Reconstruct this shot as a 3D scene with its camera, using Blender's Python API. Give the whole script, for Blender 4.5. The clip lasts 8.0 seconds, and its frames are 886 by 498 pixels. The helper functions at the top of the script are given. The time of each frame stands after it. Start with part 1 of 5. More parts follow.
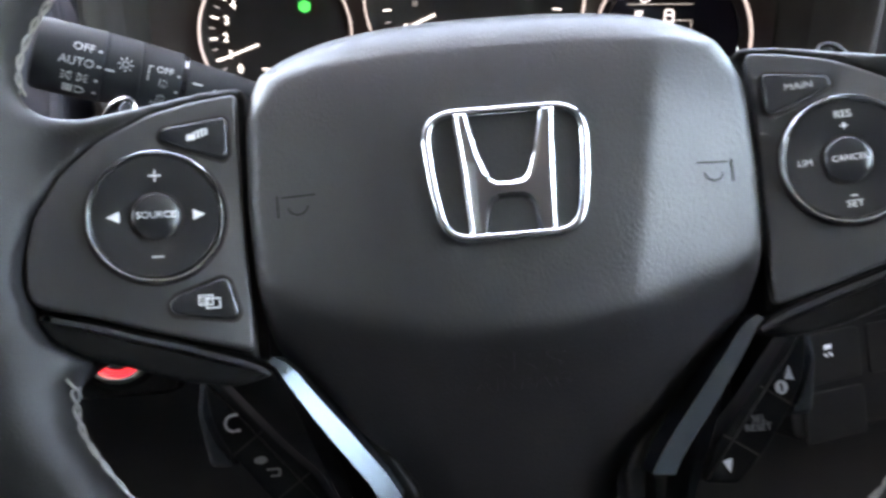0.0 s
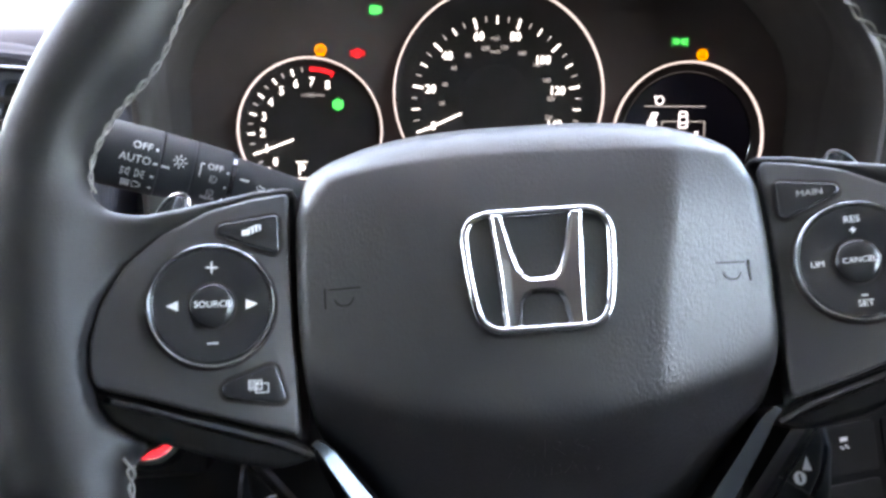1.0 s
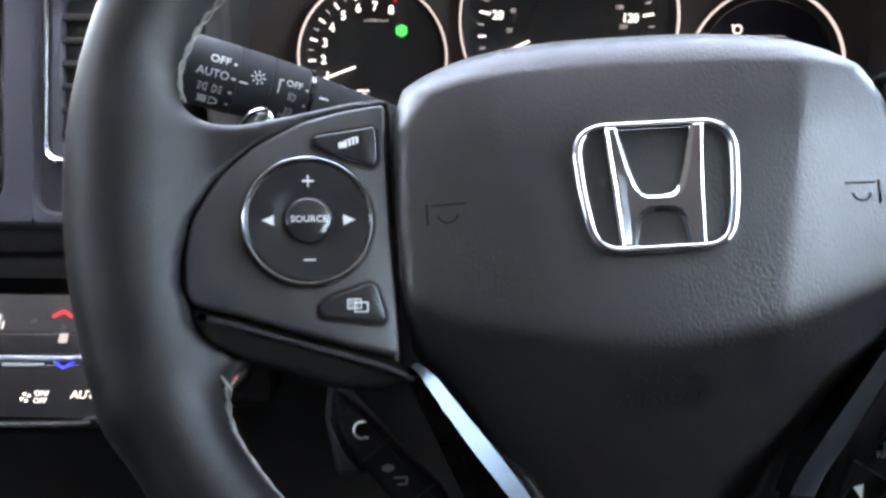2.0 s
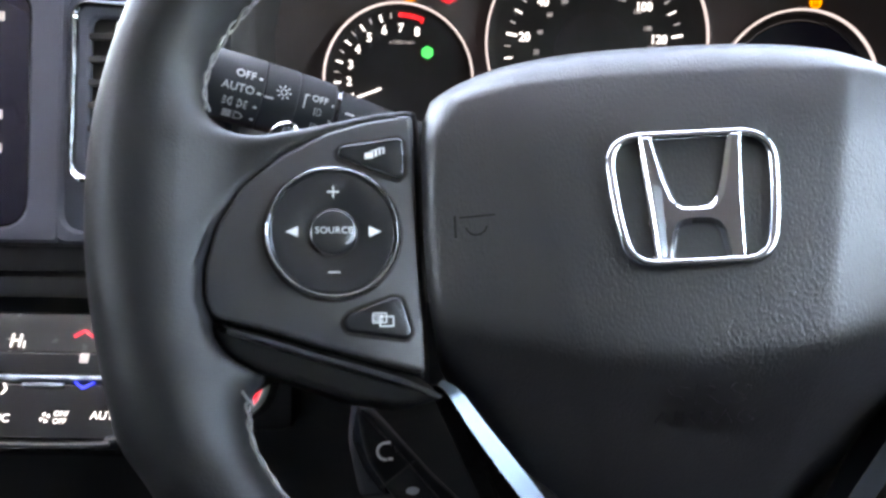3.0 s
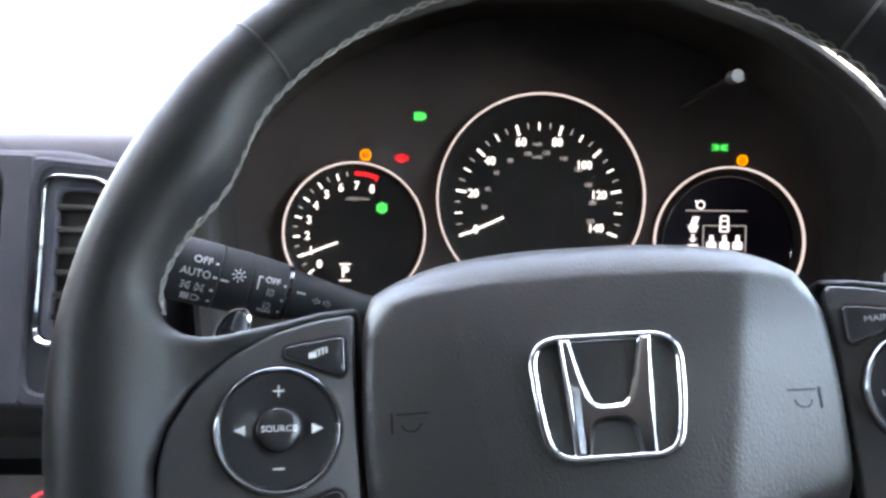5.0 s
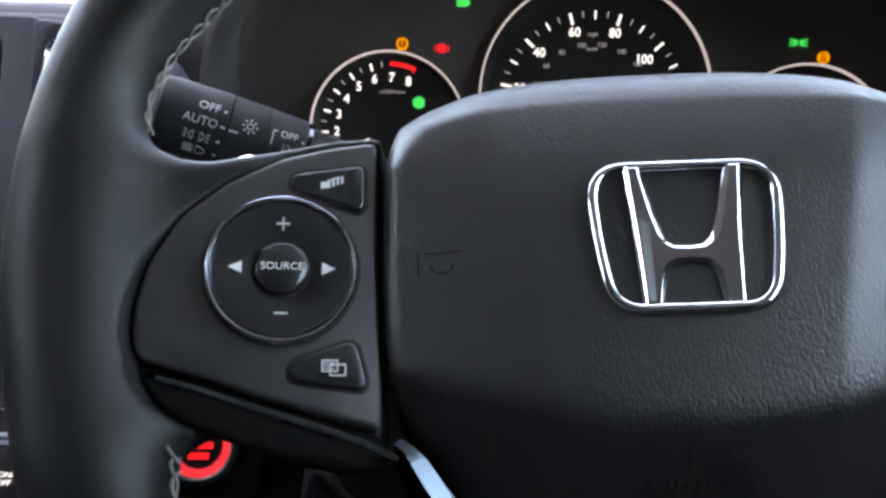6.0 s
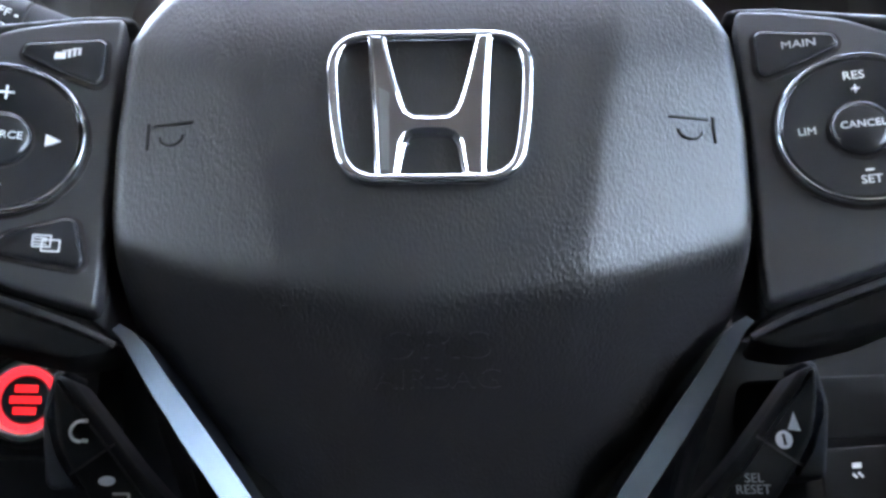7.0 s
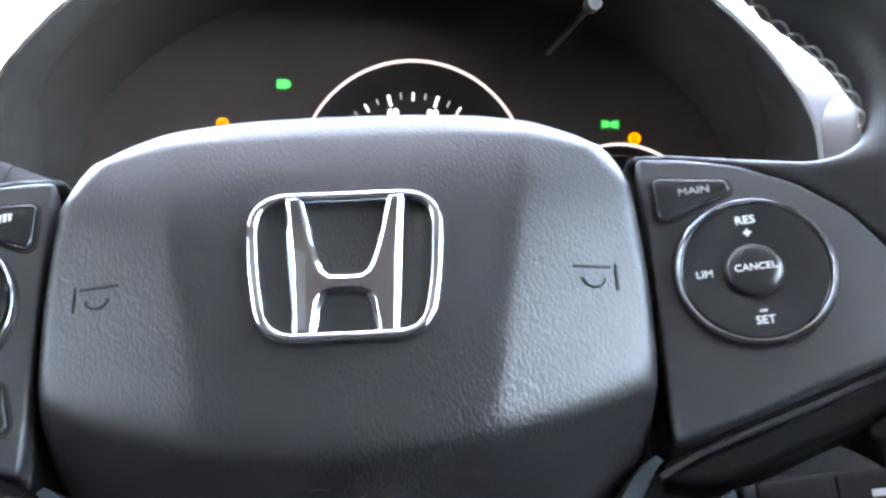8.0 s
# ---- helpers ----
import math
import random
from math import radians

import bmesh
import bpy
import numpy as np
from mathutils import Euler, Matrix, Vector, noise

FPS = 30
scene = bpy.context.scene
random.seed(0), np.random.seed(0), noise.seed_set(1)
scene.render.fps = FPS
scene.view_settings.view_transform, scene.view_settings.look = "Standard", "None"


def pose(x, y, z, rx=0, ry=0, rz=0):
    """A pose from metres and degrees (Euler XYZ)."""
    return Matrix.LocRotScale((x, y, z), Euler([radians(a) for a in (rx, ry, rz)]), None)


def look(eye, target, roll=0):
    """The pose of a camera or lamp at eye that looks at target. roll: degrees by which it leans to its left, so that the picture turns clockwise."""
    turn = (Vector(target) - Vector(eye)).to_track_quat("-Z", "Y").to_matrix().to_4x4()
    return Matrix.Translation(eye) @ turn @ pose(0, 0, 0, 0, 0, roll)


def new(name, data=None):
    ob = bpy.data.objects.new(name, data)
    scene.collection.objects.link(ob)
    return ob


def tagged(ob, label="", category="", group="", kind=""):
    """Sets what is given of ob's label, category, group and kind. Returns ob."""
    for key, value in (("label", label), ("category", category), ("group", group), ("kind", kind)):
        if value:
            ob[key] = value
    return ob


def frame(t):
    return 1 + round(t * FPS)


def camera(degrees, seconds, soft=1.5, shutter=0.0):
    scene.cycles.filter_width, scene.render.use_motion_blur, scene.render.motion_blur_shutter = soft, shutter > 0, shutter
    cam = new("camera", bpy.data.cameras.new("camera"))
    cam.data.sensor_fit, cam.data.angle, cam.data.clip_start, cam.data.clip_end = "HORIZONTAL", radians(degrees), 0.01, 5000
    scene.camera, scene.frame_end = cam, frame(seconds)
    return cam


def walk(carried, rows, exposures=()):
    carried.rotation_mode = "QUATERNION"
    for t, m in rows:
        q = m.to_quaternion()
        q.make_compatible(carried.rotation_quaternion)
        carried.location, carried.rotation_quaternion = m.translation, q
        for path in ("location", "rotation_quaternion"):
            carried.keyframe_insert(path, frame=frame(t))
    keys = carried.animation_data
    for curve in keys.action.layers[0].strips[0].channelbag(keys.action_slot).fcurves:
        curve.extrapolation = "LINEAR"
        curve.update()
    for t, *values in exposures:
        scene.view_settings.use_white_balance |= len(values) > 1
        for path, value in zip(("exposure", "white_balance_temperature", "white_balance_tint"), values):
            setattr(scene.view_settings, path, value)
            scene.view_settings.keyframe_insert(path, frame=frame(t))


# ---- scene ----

# ---------------------------------------------------------------- camera and walk
cam = camera(53.7, 8.0, soft=2.8, shutter=0.2)
PATH = [
    (0, (0.00225, -0.00274, 1.15228), (0.05483, 0.93280, 0.80301), -0.12),
    (0.1, (0.00456, -0.00502, 1.15468), (0.07809, 0.92540, 0.79565), 0.05),
    (0.2, (0.00627, -0.00783, 1.15695), (0.06799, 0.92154, 0.79300), 0.10),
    (0.3, (0.00742, -0.01477, 1.15990), (0.07988, 0.91925, 0.81010), -0.15),
    (0.4, (0.00916, -0.01863, 1.16338), (0.07579, 0.92549, 0.84058), -0.95),
    (0.5, (0.00868, -0.02753, 1.16755), (0.06164, 0.92900, 0.88077), -0.83),
    (0.7, (0.00062, -0.02874, 1.16783), (0.04989, 0.93862, 0.91924), -0.01),
    (0.9, (-0.00532, -0.02439, 1.16452), (0.04418, 0.94251, 0.91420), 0.44),
    (1, (-0.00761, -0.02053, 1.16139), (0.03457, 0.94475, 0.90361), 0.49),
    (1.2, (-0.00970, -0.01071, 1.15262), (0.02728, 0.94831, 0.87172), 0.38),
    (1.3, (-0.01006, -0.00946, 1.15230), (0.02705, 0.94571, 0.85858), 0.55),
    (1.5, (-0.02017, -0.00756, 1.14981), (0.01991, 0.94195, 0.83864), 0.52),
    (1.7, (-0.02761, -0.00762, 1.14799), (0.00658, 0.94172, 0.83562), 0.68),
    (2.8, (-0.04480, -0.00305, 1.13830), (-0.06180, 0.95356, 0.84741), 0.84),
    (3, (-0.03676, -0.00137, 1.13703), (-0.04521, 0.95959, 0.86046), 0.71),
    (3.2, (-0.03583, -0.00754, 1.14214), (-0.03316, 0.95799, 0.88187), 0.64),
    (3.5, (-0.03645, -0.01416, 1.15320), (-0.02491, 0.95797, 0.91906), 0.37),
    (3.7, (-0.03209, -0.01686, 1.16637), (-0.01898, 0.95972, 0.95163), 0.06),
    (4, (-0.03501, -0.01932, 1.17128), (-0.01675, 0.96248, 0.98227), -0.00),
    (4.2, (-0.03654, -0.02335, 1.16963), (-0.01652, 0.96056, 0.99207), 0.08),
    (5.3, (-0.01947, -0.01087, 1.17762), (-0.00049, 0.97479, 1.00996), 0.87),
    (5.5, (-0.01749, -0.00320, 1.17080), (-0.00868, 0.98142, 0.99632), 1.10),
    (5.6, (-0.01896, 0.00234, 1.16245), (-0.01327, 0.98724, 0.98942), 1.23),
    (5.8, (-0.02308, 0.01484, 1.14046), (-0.03359, 0.99770, 0.95642), 1.50),
    (6, (-0.02280, 0.02615, 1.11987), (-0.04602, 1.00662, 0.92459), 1.55),
    (6.2, (-0.00968, 0.02735, 1.11910), (-0.03881, 1.00600, 0.91566), 1.85),
    (6.5, (0.01779, 0.02133, 1.11052), (-0.01170, 1.00212, 0.91772), 1.92),
    (6.6, (0.02352, 0.02073, 1.10326), (-0.02054, 1.00021, 0.90655), 1.82),
    (6.7, (0.02867, 0.02112, 1.09547), (-0.02206, 1.00104, 0.90266), 1.83),
    (6.8, (0.03352, 0.02526, 1.08871), (0.00169, 1.01194, 0.92914), 2.20),
    (6.9, (0.03753, 0.03140, 1.08304), (0.03612, 1.02177, 0.94458), 2.76),
    (7, (0.04029, 0.03714, 1.07915), (0.05086, 1.02424, 0.91938), 3.18),
    (7.2, (0.03942, 0.03894, 1.07837), (0.05956, 1.02721, 0.92698), 2.71),
    (7.3, (0.03941, 0.03897, 1.08102), (0.05992, 1.02866, 0.93921), 2.18),
    (7.5, (0.04387, 0.04066, 1.09179), (0.07027, 1.03184, 0.96188), 0.97),
    (7.7, (0.04667, 0.03649, 1.09646), (0.08018, 1.02991, 0.98692), 0.60),
    (7.8, (0.04881, 0.03420, 1.09777), (0.08408, 1.03008, 1.01420), 0.76),
    (8, (0.05404, 0.02917, 1.09914), (0.09345, 1.02627, 1.03400), 1.52),
]
walk(cam, [(t, look(eye, target, roll)) for t, eye, target, roll in PATH],
     exposures=[(0.0, 6.18, 8950, 18), (0.5, 6.42, 9000, 19), (1.0, 6.32, 8750, 19), (1.5, 6.05, 8650, 18), (3.0, 6.20, 8550, 18), (3.5, 6.45, 8550, 18.5),
                (4.0, 6.20, 8600, 18), (5.5, 5.67, 8450, 17), (6.0, 5.27, 8300, 16.5), (6.5, 5.85, 8350, 16.5), (7.0, 6.22, 8050, 17.5), (7.5, 6.58, 8200, 17.5), (8.0, 6.63, 8300, 17.5)])

# ---------------------------------------------------------------- world and sun
world = bpy.data.worlds.new("sky")
scene.world = world
world.use_nodes = True
wn = world.node_tree
sky = wn.nodes.new("ShaderNodeTexSky")
sky.sky_type = "NISHITA"
sky.sun_disc = False
SUN_UP, SUN_ROUND = radians(55), radians(195)
sky.sun_elevation, sky.sun_rotation = SUN_UP, SUN_ROUND
sky.air_density, sky.dust_density = 1.0, 2.0
back = wn.nodes["Background"]
back.inputs["Strength"].default_value = 0.15
wn.links.new(sky.outputs[0], back.inputs["Color"])
sun_data = bpy.data.lights.new("sun", "SUN")
sun_data.energy, sun_data.angle, sun_data.color = 0.35, radians(20), (1.0, 0.95, 0.88)
sun = new("sun", sun_data)
toward = Vector((math.sin(SUN_ROUND) * math.cos(SUN_UP), math.cos(SUN_ROUND) * math.cos(SUN_UP), math.sin(SUN_UP)))
sun.matrix_world = look(toward * 20, (0, 0, 0))


# ---------------------------------------------------------------- materials
def material(name, base, rough=0.5, metal=0.0, vary=0.15, grain=0.0, grain_scale=900.0, blotch=25.0, rough_vary=0.08, coat=0.0, cells=False, stretch=(1, 1, 1), spec=0.5):
    m = bpy.data.materials.new(name)
    m.use_nodes = True
    nt = m.node_tree
    b = nt.nodes["Principled BSDF"]
    b.inputs["Metallic"].default_value = metal
    b.inputs["Coat Weight"].default_value = coat
    b.inputs["Coat Roughness"].default_value = 0.05
    b.inputs["Specular IOR Level"].default_value = spec
    tc = nt.nodes.new("ShaderNodeTexCoord")
    mp = nt.nodes.new("ShaderNodeMapping")
    mp.inputs["Scale"].default_value = stretch
    nt.links.new(tc.outputs["Object"], mp.inputs["Vector"])
    n1 = nt.nodes.new("ShaderNodeTexNoise")
    n1.inputs["Scale"].default_value, n1.inputs["Detail"].default_value = blotch, 5.0
    nt.links.new(mp.outputs[0], n1.inputs["Vector"])
    ramp = nt.nodes.new("ShaderNodeValToRGB")
    ramp.color_ramp.elements[0].position, ramp.color_ramp.elements[1].position = 0.3, 0.7
    ramp.color_ramp.elements[0].color = (*[c * (1 - vary) for c in base], 1)
    ramp.color_ramp.elements[1].color = (*[min(1, c * (1 + vary)) for c in base], 1)
    nt.links.new(n1.outputs["Fac"], ramp.inputs["Fac"])
    nt.links.new(ramp.outputs["Color"], b.inputs["Base Color"])
    n3 = nt.nodes.new("ShaderNodeTexNoise")
    n3.inputs["Scale"].default_value, n3.inputs["Detail"].default_value = blotch * 3.7, 4.0
    nt.links.new(mp.outputs[0], n3.inputs["Vector"])
    mr = nt.nodes.new("ShaderNodeMapRange")
    mr.inputs["To Min"].default_value, mr.inputs["To Max"].default_value = max(0.02, rough - rough_vary), rough + rough_vary
    nt.links.new(n3.outputs["Fac"], mr.inputs["Value"])
    nt.links.new(mr.outputs[0], b.inputs["Roughness"])
    if grain:
        if cells:
            # leather: warped cells with creases between them
            warp = nt.nodes.new("ShaderNodeTexNoise")
            warp.inputs["Scale"].default_value, warp.inputs["Detail"].default_value = grain_scale * 0.25, 2.0
            nt.links.new(mp.outputs[0], warp.inputs["Vector"])
            mix = nt.nodes.new("ShaderNodeVectorMath")
            mix.operation = "MULTIPLY_ADD"
            mix.inputs[1].default_value = (0.0018, 0.0018, 0.0018)
            nt.links.new(warp.outputs["Color"], mix.inputs[0])
            nt.links.new(mp.outputs[0], mix.inputs[2])
            g = nt.nodes.new("ShaderNodeTexVoronoi")
            g.feature = "SMOOTH_F1"
            g.inputs["Scale"].default_value = grain_scale
            nt.links.new(mix.outputs[0], g.inputs["Vector"])
            height = g.outputs["Distance"]
        else:
            g = nt.nodes.new("ShaderNodeTexNoise")
            g.inputs["Scale"].default_value, g.inputs["Detail"].default_value = grain_scale, 3.0
            nt.links.new(mp.outputs[0], g.inputs["Vector"])
            height = g.outputs["Fac"]
        bump = nt.nodes.new("ShaderNodeBump")
        bump.inputs["Strength"].default_value = grain
        bump.inputs["Distance"].default_value = 0.0004
        bump.invert = cells
        nt.links.new(height, bump.inputs["Height"])
        nt.links.new(bump.outputs[0], b.inputs["Normal"])
    return m


def glowing(name, colour, strength):
    m = bpy.data.materials.new(name)
    m.use_nodes = True
    b = m.node_tree.nodes["Principled BSDF"]
    b.inputs["Base Color"].default_value = (*[c * 0.15 for c in colour], 1)
    b.inputs["Roughness"].default_value = 0.4
    b.inputs["Emission Color"].default_value = (*colour, 1)
    b.inputs["Emission Strength"].default_value = strength
    return m


def clear_glass(name, tint=(1, 1, 1)):
    m = bpy.data.materials.new(name)
    m.use_nodes = True
    b = m.node_tree.nodes["Principled BSDF"]
    b.inputs["Base Color"].default_value = (*tint, 1)
    b.inputs["Transmission Weight"].default_value = 1.0
    b.inputs["Roughness"].default_value = 0.0
    b.inputs["IOR"].default_value = 1.45
    return m


PAD_LEATHER = material("grained_airbag_cover", (0.0158, 0.0160, 0.0168), 0.44, vary=0.10, grain=0.36, grain_scale=1150, cells=True, stretch=(1.4, 0.66, 1), blotch=18, spec=0.56)
RIM_LEATHER = material("smooth_black_leather", (0.0070, 0.0073, 0.0077), 0.50, vary=0.12, grain=0.2, grain_scale=1500, cells=True, blotch=22, spec=0.30)
SATIN_PLASTIC = material("satin_black_plastic", (0.032, 0.0325, 0.0345), 0.42, vary=0.06, grain=0.14, grain_scale=2500, blotch=30, rough_vary=0.03, spec=0.58)
BUTTON_PLASTIC = material("button_plastic", (0.016, 0.0165, 0.018), 0.24, vary=0.05, grain=0.04, grain_scale=2500, blotch=40, rough_vary=0.015, spec=0.5)
STALK_PLASTIC = material("stalk_plastic", (0.0170, 0.0188, 0.0220), 0.62, vary=0.08, grain=0.18, grain_scale=2200, blotch=40, spec=0.1)
LOW_BLACK = material("satin_deep_black", (0.0100, 0.0098, 0.0100), 0.40, vary=0.1, blotch=30, spec=0.07)
GLOSS_BLACK = material("piano_black", (0.008, 0.008, 0.009), 0.12, vary=0.1, coat=0.6, rough_vary=0.04, blotch=30)
# darkened copy of the chrome, for a face that mirrors something dark
CHROME_SHADED = material("shaded_chrome", (0.36, 0.35, 0.38), 0.10, metal=1.0, vary=0.04, rough_vary=0.04, blotch=60)
DEEP_BLACK = material("matt_black", (0.0135, 0.013, 0.013), 0.5, vary=0.15, blotch=20)
CHROME = material("chrome", (0.62, 0.635, 0.66), 0.06, metal=1.0, vary=0.03, rough_vary=0.03, blotch=60)
CHROME_DIM = material("dim_chrome", (0.50, 0.55, 0.60), 0.14, metal=1.0, vary=0.03, rough_vary=0.03, blotch=60)
BRIGHT_METAL = material("bright_satin_metal", (0.86, 0.87, 0.88), 0.30, metal=1.0, vary=0.03, rough_vary=0.03, blotch=60)
SILVER_TRIM = material("silver_trim", (0.25, 0.29, 0.33), 0.36, metal=1.0, vary=0.03, rough_vary=0.02, blotch=50)
STRIP_METAL = material("brushed_strip_metal", (0.092, 0.111, 0.130), 0.33, metal=1.0, vary=0.02, rough_vary=0.01, blotch=50)
DASH_SOFT = material("soft_dash_plastic", (0.052, 0.057, 0.074), 0.78, vary=0.10, grain=0.35, grain_scale=1100, cells=True, blotch=14, spec=0.3)
DASH_DARK = material("dark_dash_plastic", (0.020, 0.020, 0.021), 0.50, vary=0.12, grain=0.2, grain_scale=1300, blotch=16)
THREAD = material("grey_thread", (0.21, 0.205, 0.195), 0.75, vary=0.25, grain=0.3, grain_scale=2500, blotch=400)
PRINT = material("white_print", (0.72, 0.73, 0.74), 0.5, vary=0.06, blotch=300)
PRINT_SOFT = material("soft_white_print", (0.42, 0.43, 0.44), 0.5, vary=0.1, blotch=300)
PRINT_DIM = material("grey_print", (0.30, 0.31, 0.32), 0.5, vary=0.1, blotch=300)
DISPLAY = material("dark_display", (0.012, 0.011, 0.016), 0.14, vary=0.2, rough_vary=0.05, blotch=20)
LINING = material("roof_lining", (0.27, 0.265, 0.26), 0.9, vary=0.06, grain=0.3, grain_scale=700, blotch=12)
CARPET = material("carpet", (0.013, 0.013, 0.014), 0.95, vary=0.25, grain=0.6, grain_scale=500, blotch=20)
HOOD_PLASTIC = material("hood_plastic", (0.036, 0.0345, 0.034), 0.72, vary=0.12, grain=0.2, grain_scale=1300, blotch=16, spec=0.16)
DOOR_TRIM = material("door_trim", (0.045, 0.046, 0.05), 0.6, vary=0.1, grain=0.3, grain_scale=900, blotch=14)
RENDERED_WALL = material("pale_render", (0.80, 0.80, 0.79), 0.85, vary=0.04, grain=0.4, grain_scale=60, blotch=1.5)
COPING = material("dark_coping", (0.025, 0.024, 0.024), 0.8, vary=0.2, grain=0.4, grain_scale=30, blotch=3)
BEIGE = material("beige_cladding", (0.52, 0.50, 0.42), 0.8, vary=0.08, blotch=2)
GREY_PAINT = material("grey_vehicle_paint", (0.35, 0.36, 0.38), 0.3, vary=0.05, blotch=2, coat=0.5)
TARMAC = material("tarmac", (0.22, 0.22, 0.215), 0.9, vary=0.2, grain=0.6, grain_scale=90, blotch=0.8)
GLASS = clear_glass("window_glass", (0.97, 0.955, 0.895))
TINTED_GLASS = clear_glass("green_tinted_window_glass", (0.77, 0.86, 0.835))
LIT_RING = glowing("lit_ring", (0.90, 0.86, 0.96), 0.0155)
LCD_FACE = material("violet_display", (0.010, 0.008, 0.016), 0.5, vary=0.2, blotch=20, spec=0.15)
CLUSTER_FACE = material("cluster_black", (0.098, 0.081, 0.079), 0.6, vary=0.15, blotch=14, spec=0.15)
DIAL_FACE = material("dial_black", (0.028, 0.0245, 0.0245), 0.6, vary=0.15, blotch=40, spec=0.1)
G_WHITE = glowing("lit_white", (0.84, 0.90, 1.0), 0.0403)
G_DIM = glowing("lit_dim_white", (0.70, 0.72, 0.80), 0.0124)
G_FAINT = glowing("lit_faint_white", (0.70, 0.72, 0.80), 0.0090)
G_LCD = glowing("lit_display_white", (0.80, 0.84, 1.0), 0.0341)
G_RED = glowing("lit_red", (1.0, 0.02, 0.03), 0.026)
G_AMBER = glowing("lit_amber", (1.0, 0.33, 0.0), 0.031)
G_GREEN = glowing("lit_green", (0.0, 0.80, 0.13), 0.026)
G_BLUE = glowing("lit_blue", (0.01, 0.03, 1.0), 0.0372)
G_ROSE = glowing("lit_rose", (1.0, 0.04, 0.08), 0.026)


# ---------------------------------------------------------------- mesh helpers
def mesh_of(bm, name, smooth=None):
    bmesh.ops.recalc_face_normals(bm, faces=bm.faces)
    me = bpy.data.meshes.new(name)
    bm.to_mesh(me)
    bm.free()
    me.shade_smooth()
    if smooth is not None:
        me.set_sharp_from_angle(angle=radians(smooth))
    return me


def part(name, bm, mat, parent=None, label="", smooth=35):
    me = bm if isinstance(bm, bpy.types.Mesh) else mesh_of(bm, name, smooth)
    if not me.materials:
        me.materials.append(mat)
    ob = new(name, me)
    ob.parent = parent
    if label:
        ob["label"] = label
    return ob


def thing(name, m, label, category, group="", kind=""):
    ob = new(name)
    ob.empty_display_size = 0.02
    ob.matrix_world = m
    return tagged(ob, label, category, group, kind)


def axes(origin, x, y):
    """A frame at origin with its x and y along those ways and z square to both."""
    x = Vector(x).normalized()
    z = x.cross(Vector(y)).normalized()
    y = z.cross(x)
    return Matrix.Translation(origin) @ Matrix((x, y, z)).transposed().to_4x4()


def curve_through(points, n=8, closed=True):
    """A smooth line through the points."""
    p = [Vector(q) for q in points]
    out = []
    last = len(p) if closed else len(p) - 1
    for i in range(last):
        a, b, c, d = (p[(i + k) % len(p)] if closed else p[min(max(i + k, 0), len(p) - 1)] for k in (-1, 0, 1, 2))
        for s in range(n):
            t = s / n
            out.append(0.5 * (2 * b + (c - a) * t + (2 * a - 5 * b + 4 * c - d) * t * t + (3 * b - a - 3 * c + d) * t**3))
    if not closed:
        out.append(p[-1])
    return out


def rounded(points, r, n=5):
    """A polygon with its corners rounded by r."""
    out = []
    for i, b in enumerate(points):
        a, c = Vector(points[i - 1]), Vector(points[(i + 1) % len(points)])
        b = Vector(b)
        rr = min(r, (a - b).length * 0.45, (c - b).length * 0.45)
        p, q = b + (a - b).normalized() * rr, b + (c - b).normalized() * rr
        for k in range(n + 1):
            t = k / n
            out.append(p * (1 - t) ** 2 + b * 2 * t * (1 - t) + q * t * t)
    return out


def rrect(w, h, r, cx=0.0, cy=0.0, n=5):
    return rounded([(cx - w / 2, cy - h / 2), (cx + w / 2, cy - h / 2), (cx + w / 2, cy + h / 2), (cx - w / 2, cy + h / 2)], r, n)


def ring_of(r, cx=0.0, cy=0.0, n=40):
    return [(cx + r * math.cos(2 * math.pi * i / n), cy + r * math.sin(2 * math.pi * i / n)) for i in range(n)]


def area_of(o):
    return sum(o[i - 1][0] * o[i][1] - o[i][0] * o[i - 1][1] for i in range(len(o))) / 2


def inset_line(o, d):
    """The outline moved inwards by d."""
    s = 1 if area_of(o) > 0 else -1
    out, n = [], len(o)
    for i in range(n):
        a, b, c = (Vector((o[k][0], o[k][1])) for k in ((i - 1) % n, i, (i + 1) % n))
        e, f = (b - a), (c - b)
        e, f = (e.normalized() if e.length > 1e-9 else f.normalized()), (f.normalized() if f.length > 1e-9 else e.normalized())
        m = Vector((-(e.y + f.y), e.x + f.x)) * s
        m = m.normalized() if m.length > 1e-9 else Vector((0, 0))
        out.append((b.x + m.x * d, b.y + m.y * d))
    return out


def add_rings(bm, rings, cap_first=True, cap_last=True, closed=True):
    """Joins rings of points with as many points each."""
    rows = [[bm.verts.new(p) for p in ring] for ring in rings]
    n = len(rows[0])
    for a, b in zip(rows, rows[1:]):
        for i in range(n if closed else n - 1):
            bm.faces.new((a[i], a[(i + 1) % n], b[(i + 1) % n], b[i]))
    if cap_first:
        bm.faces.new(rows[0][::-1])
    if cap_last:
        bm.faces.new(rows[-1])
    return rows


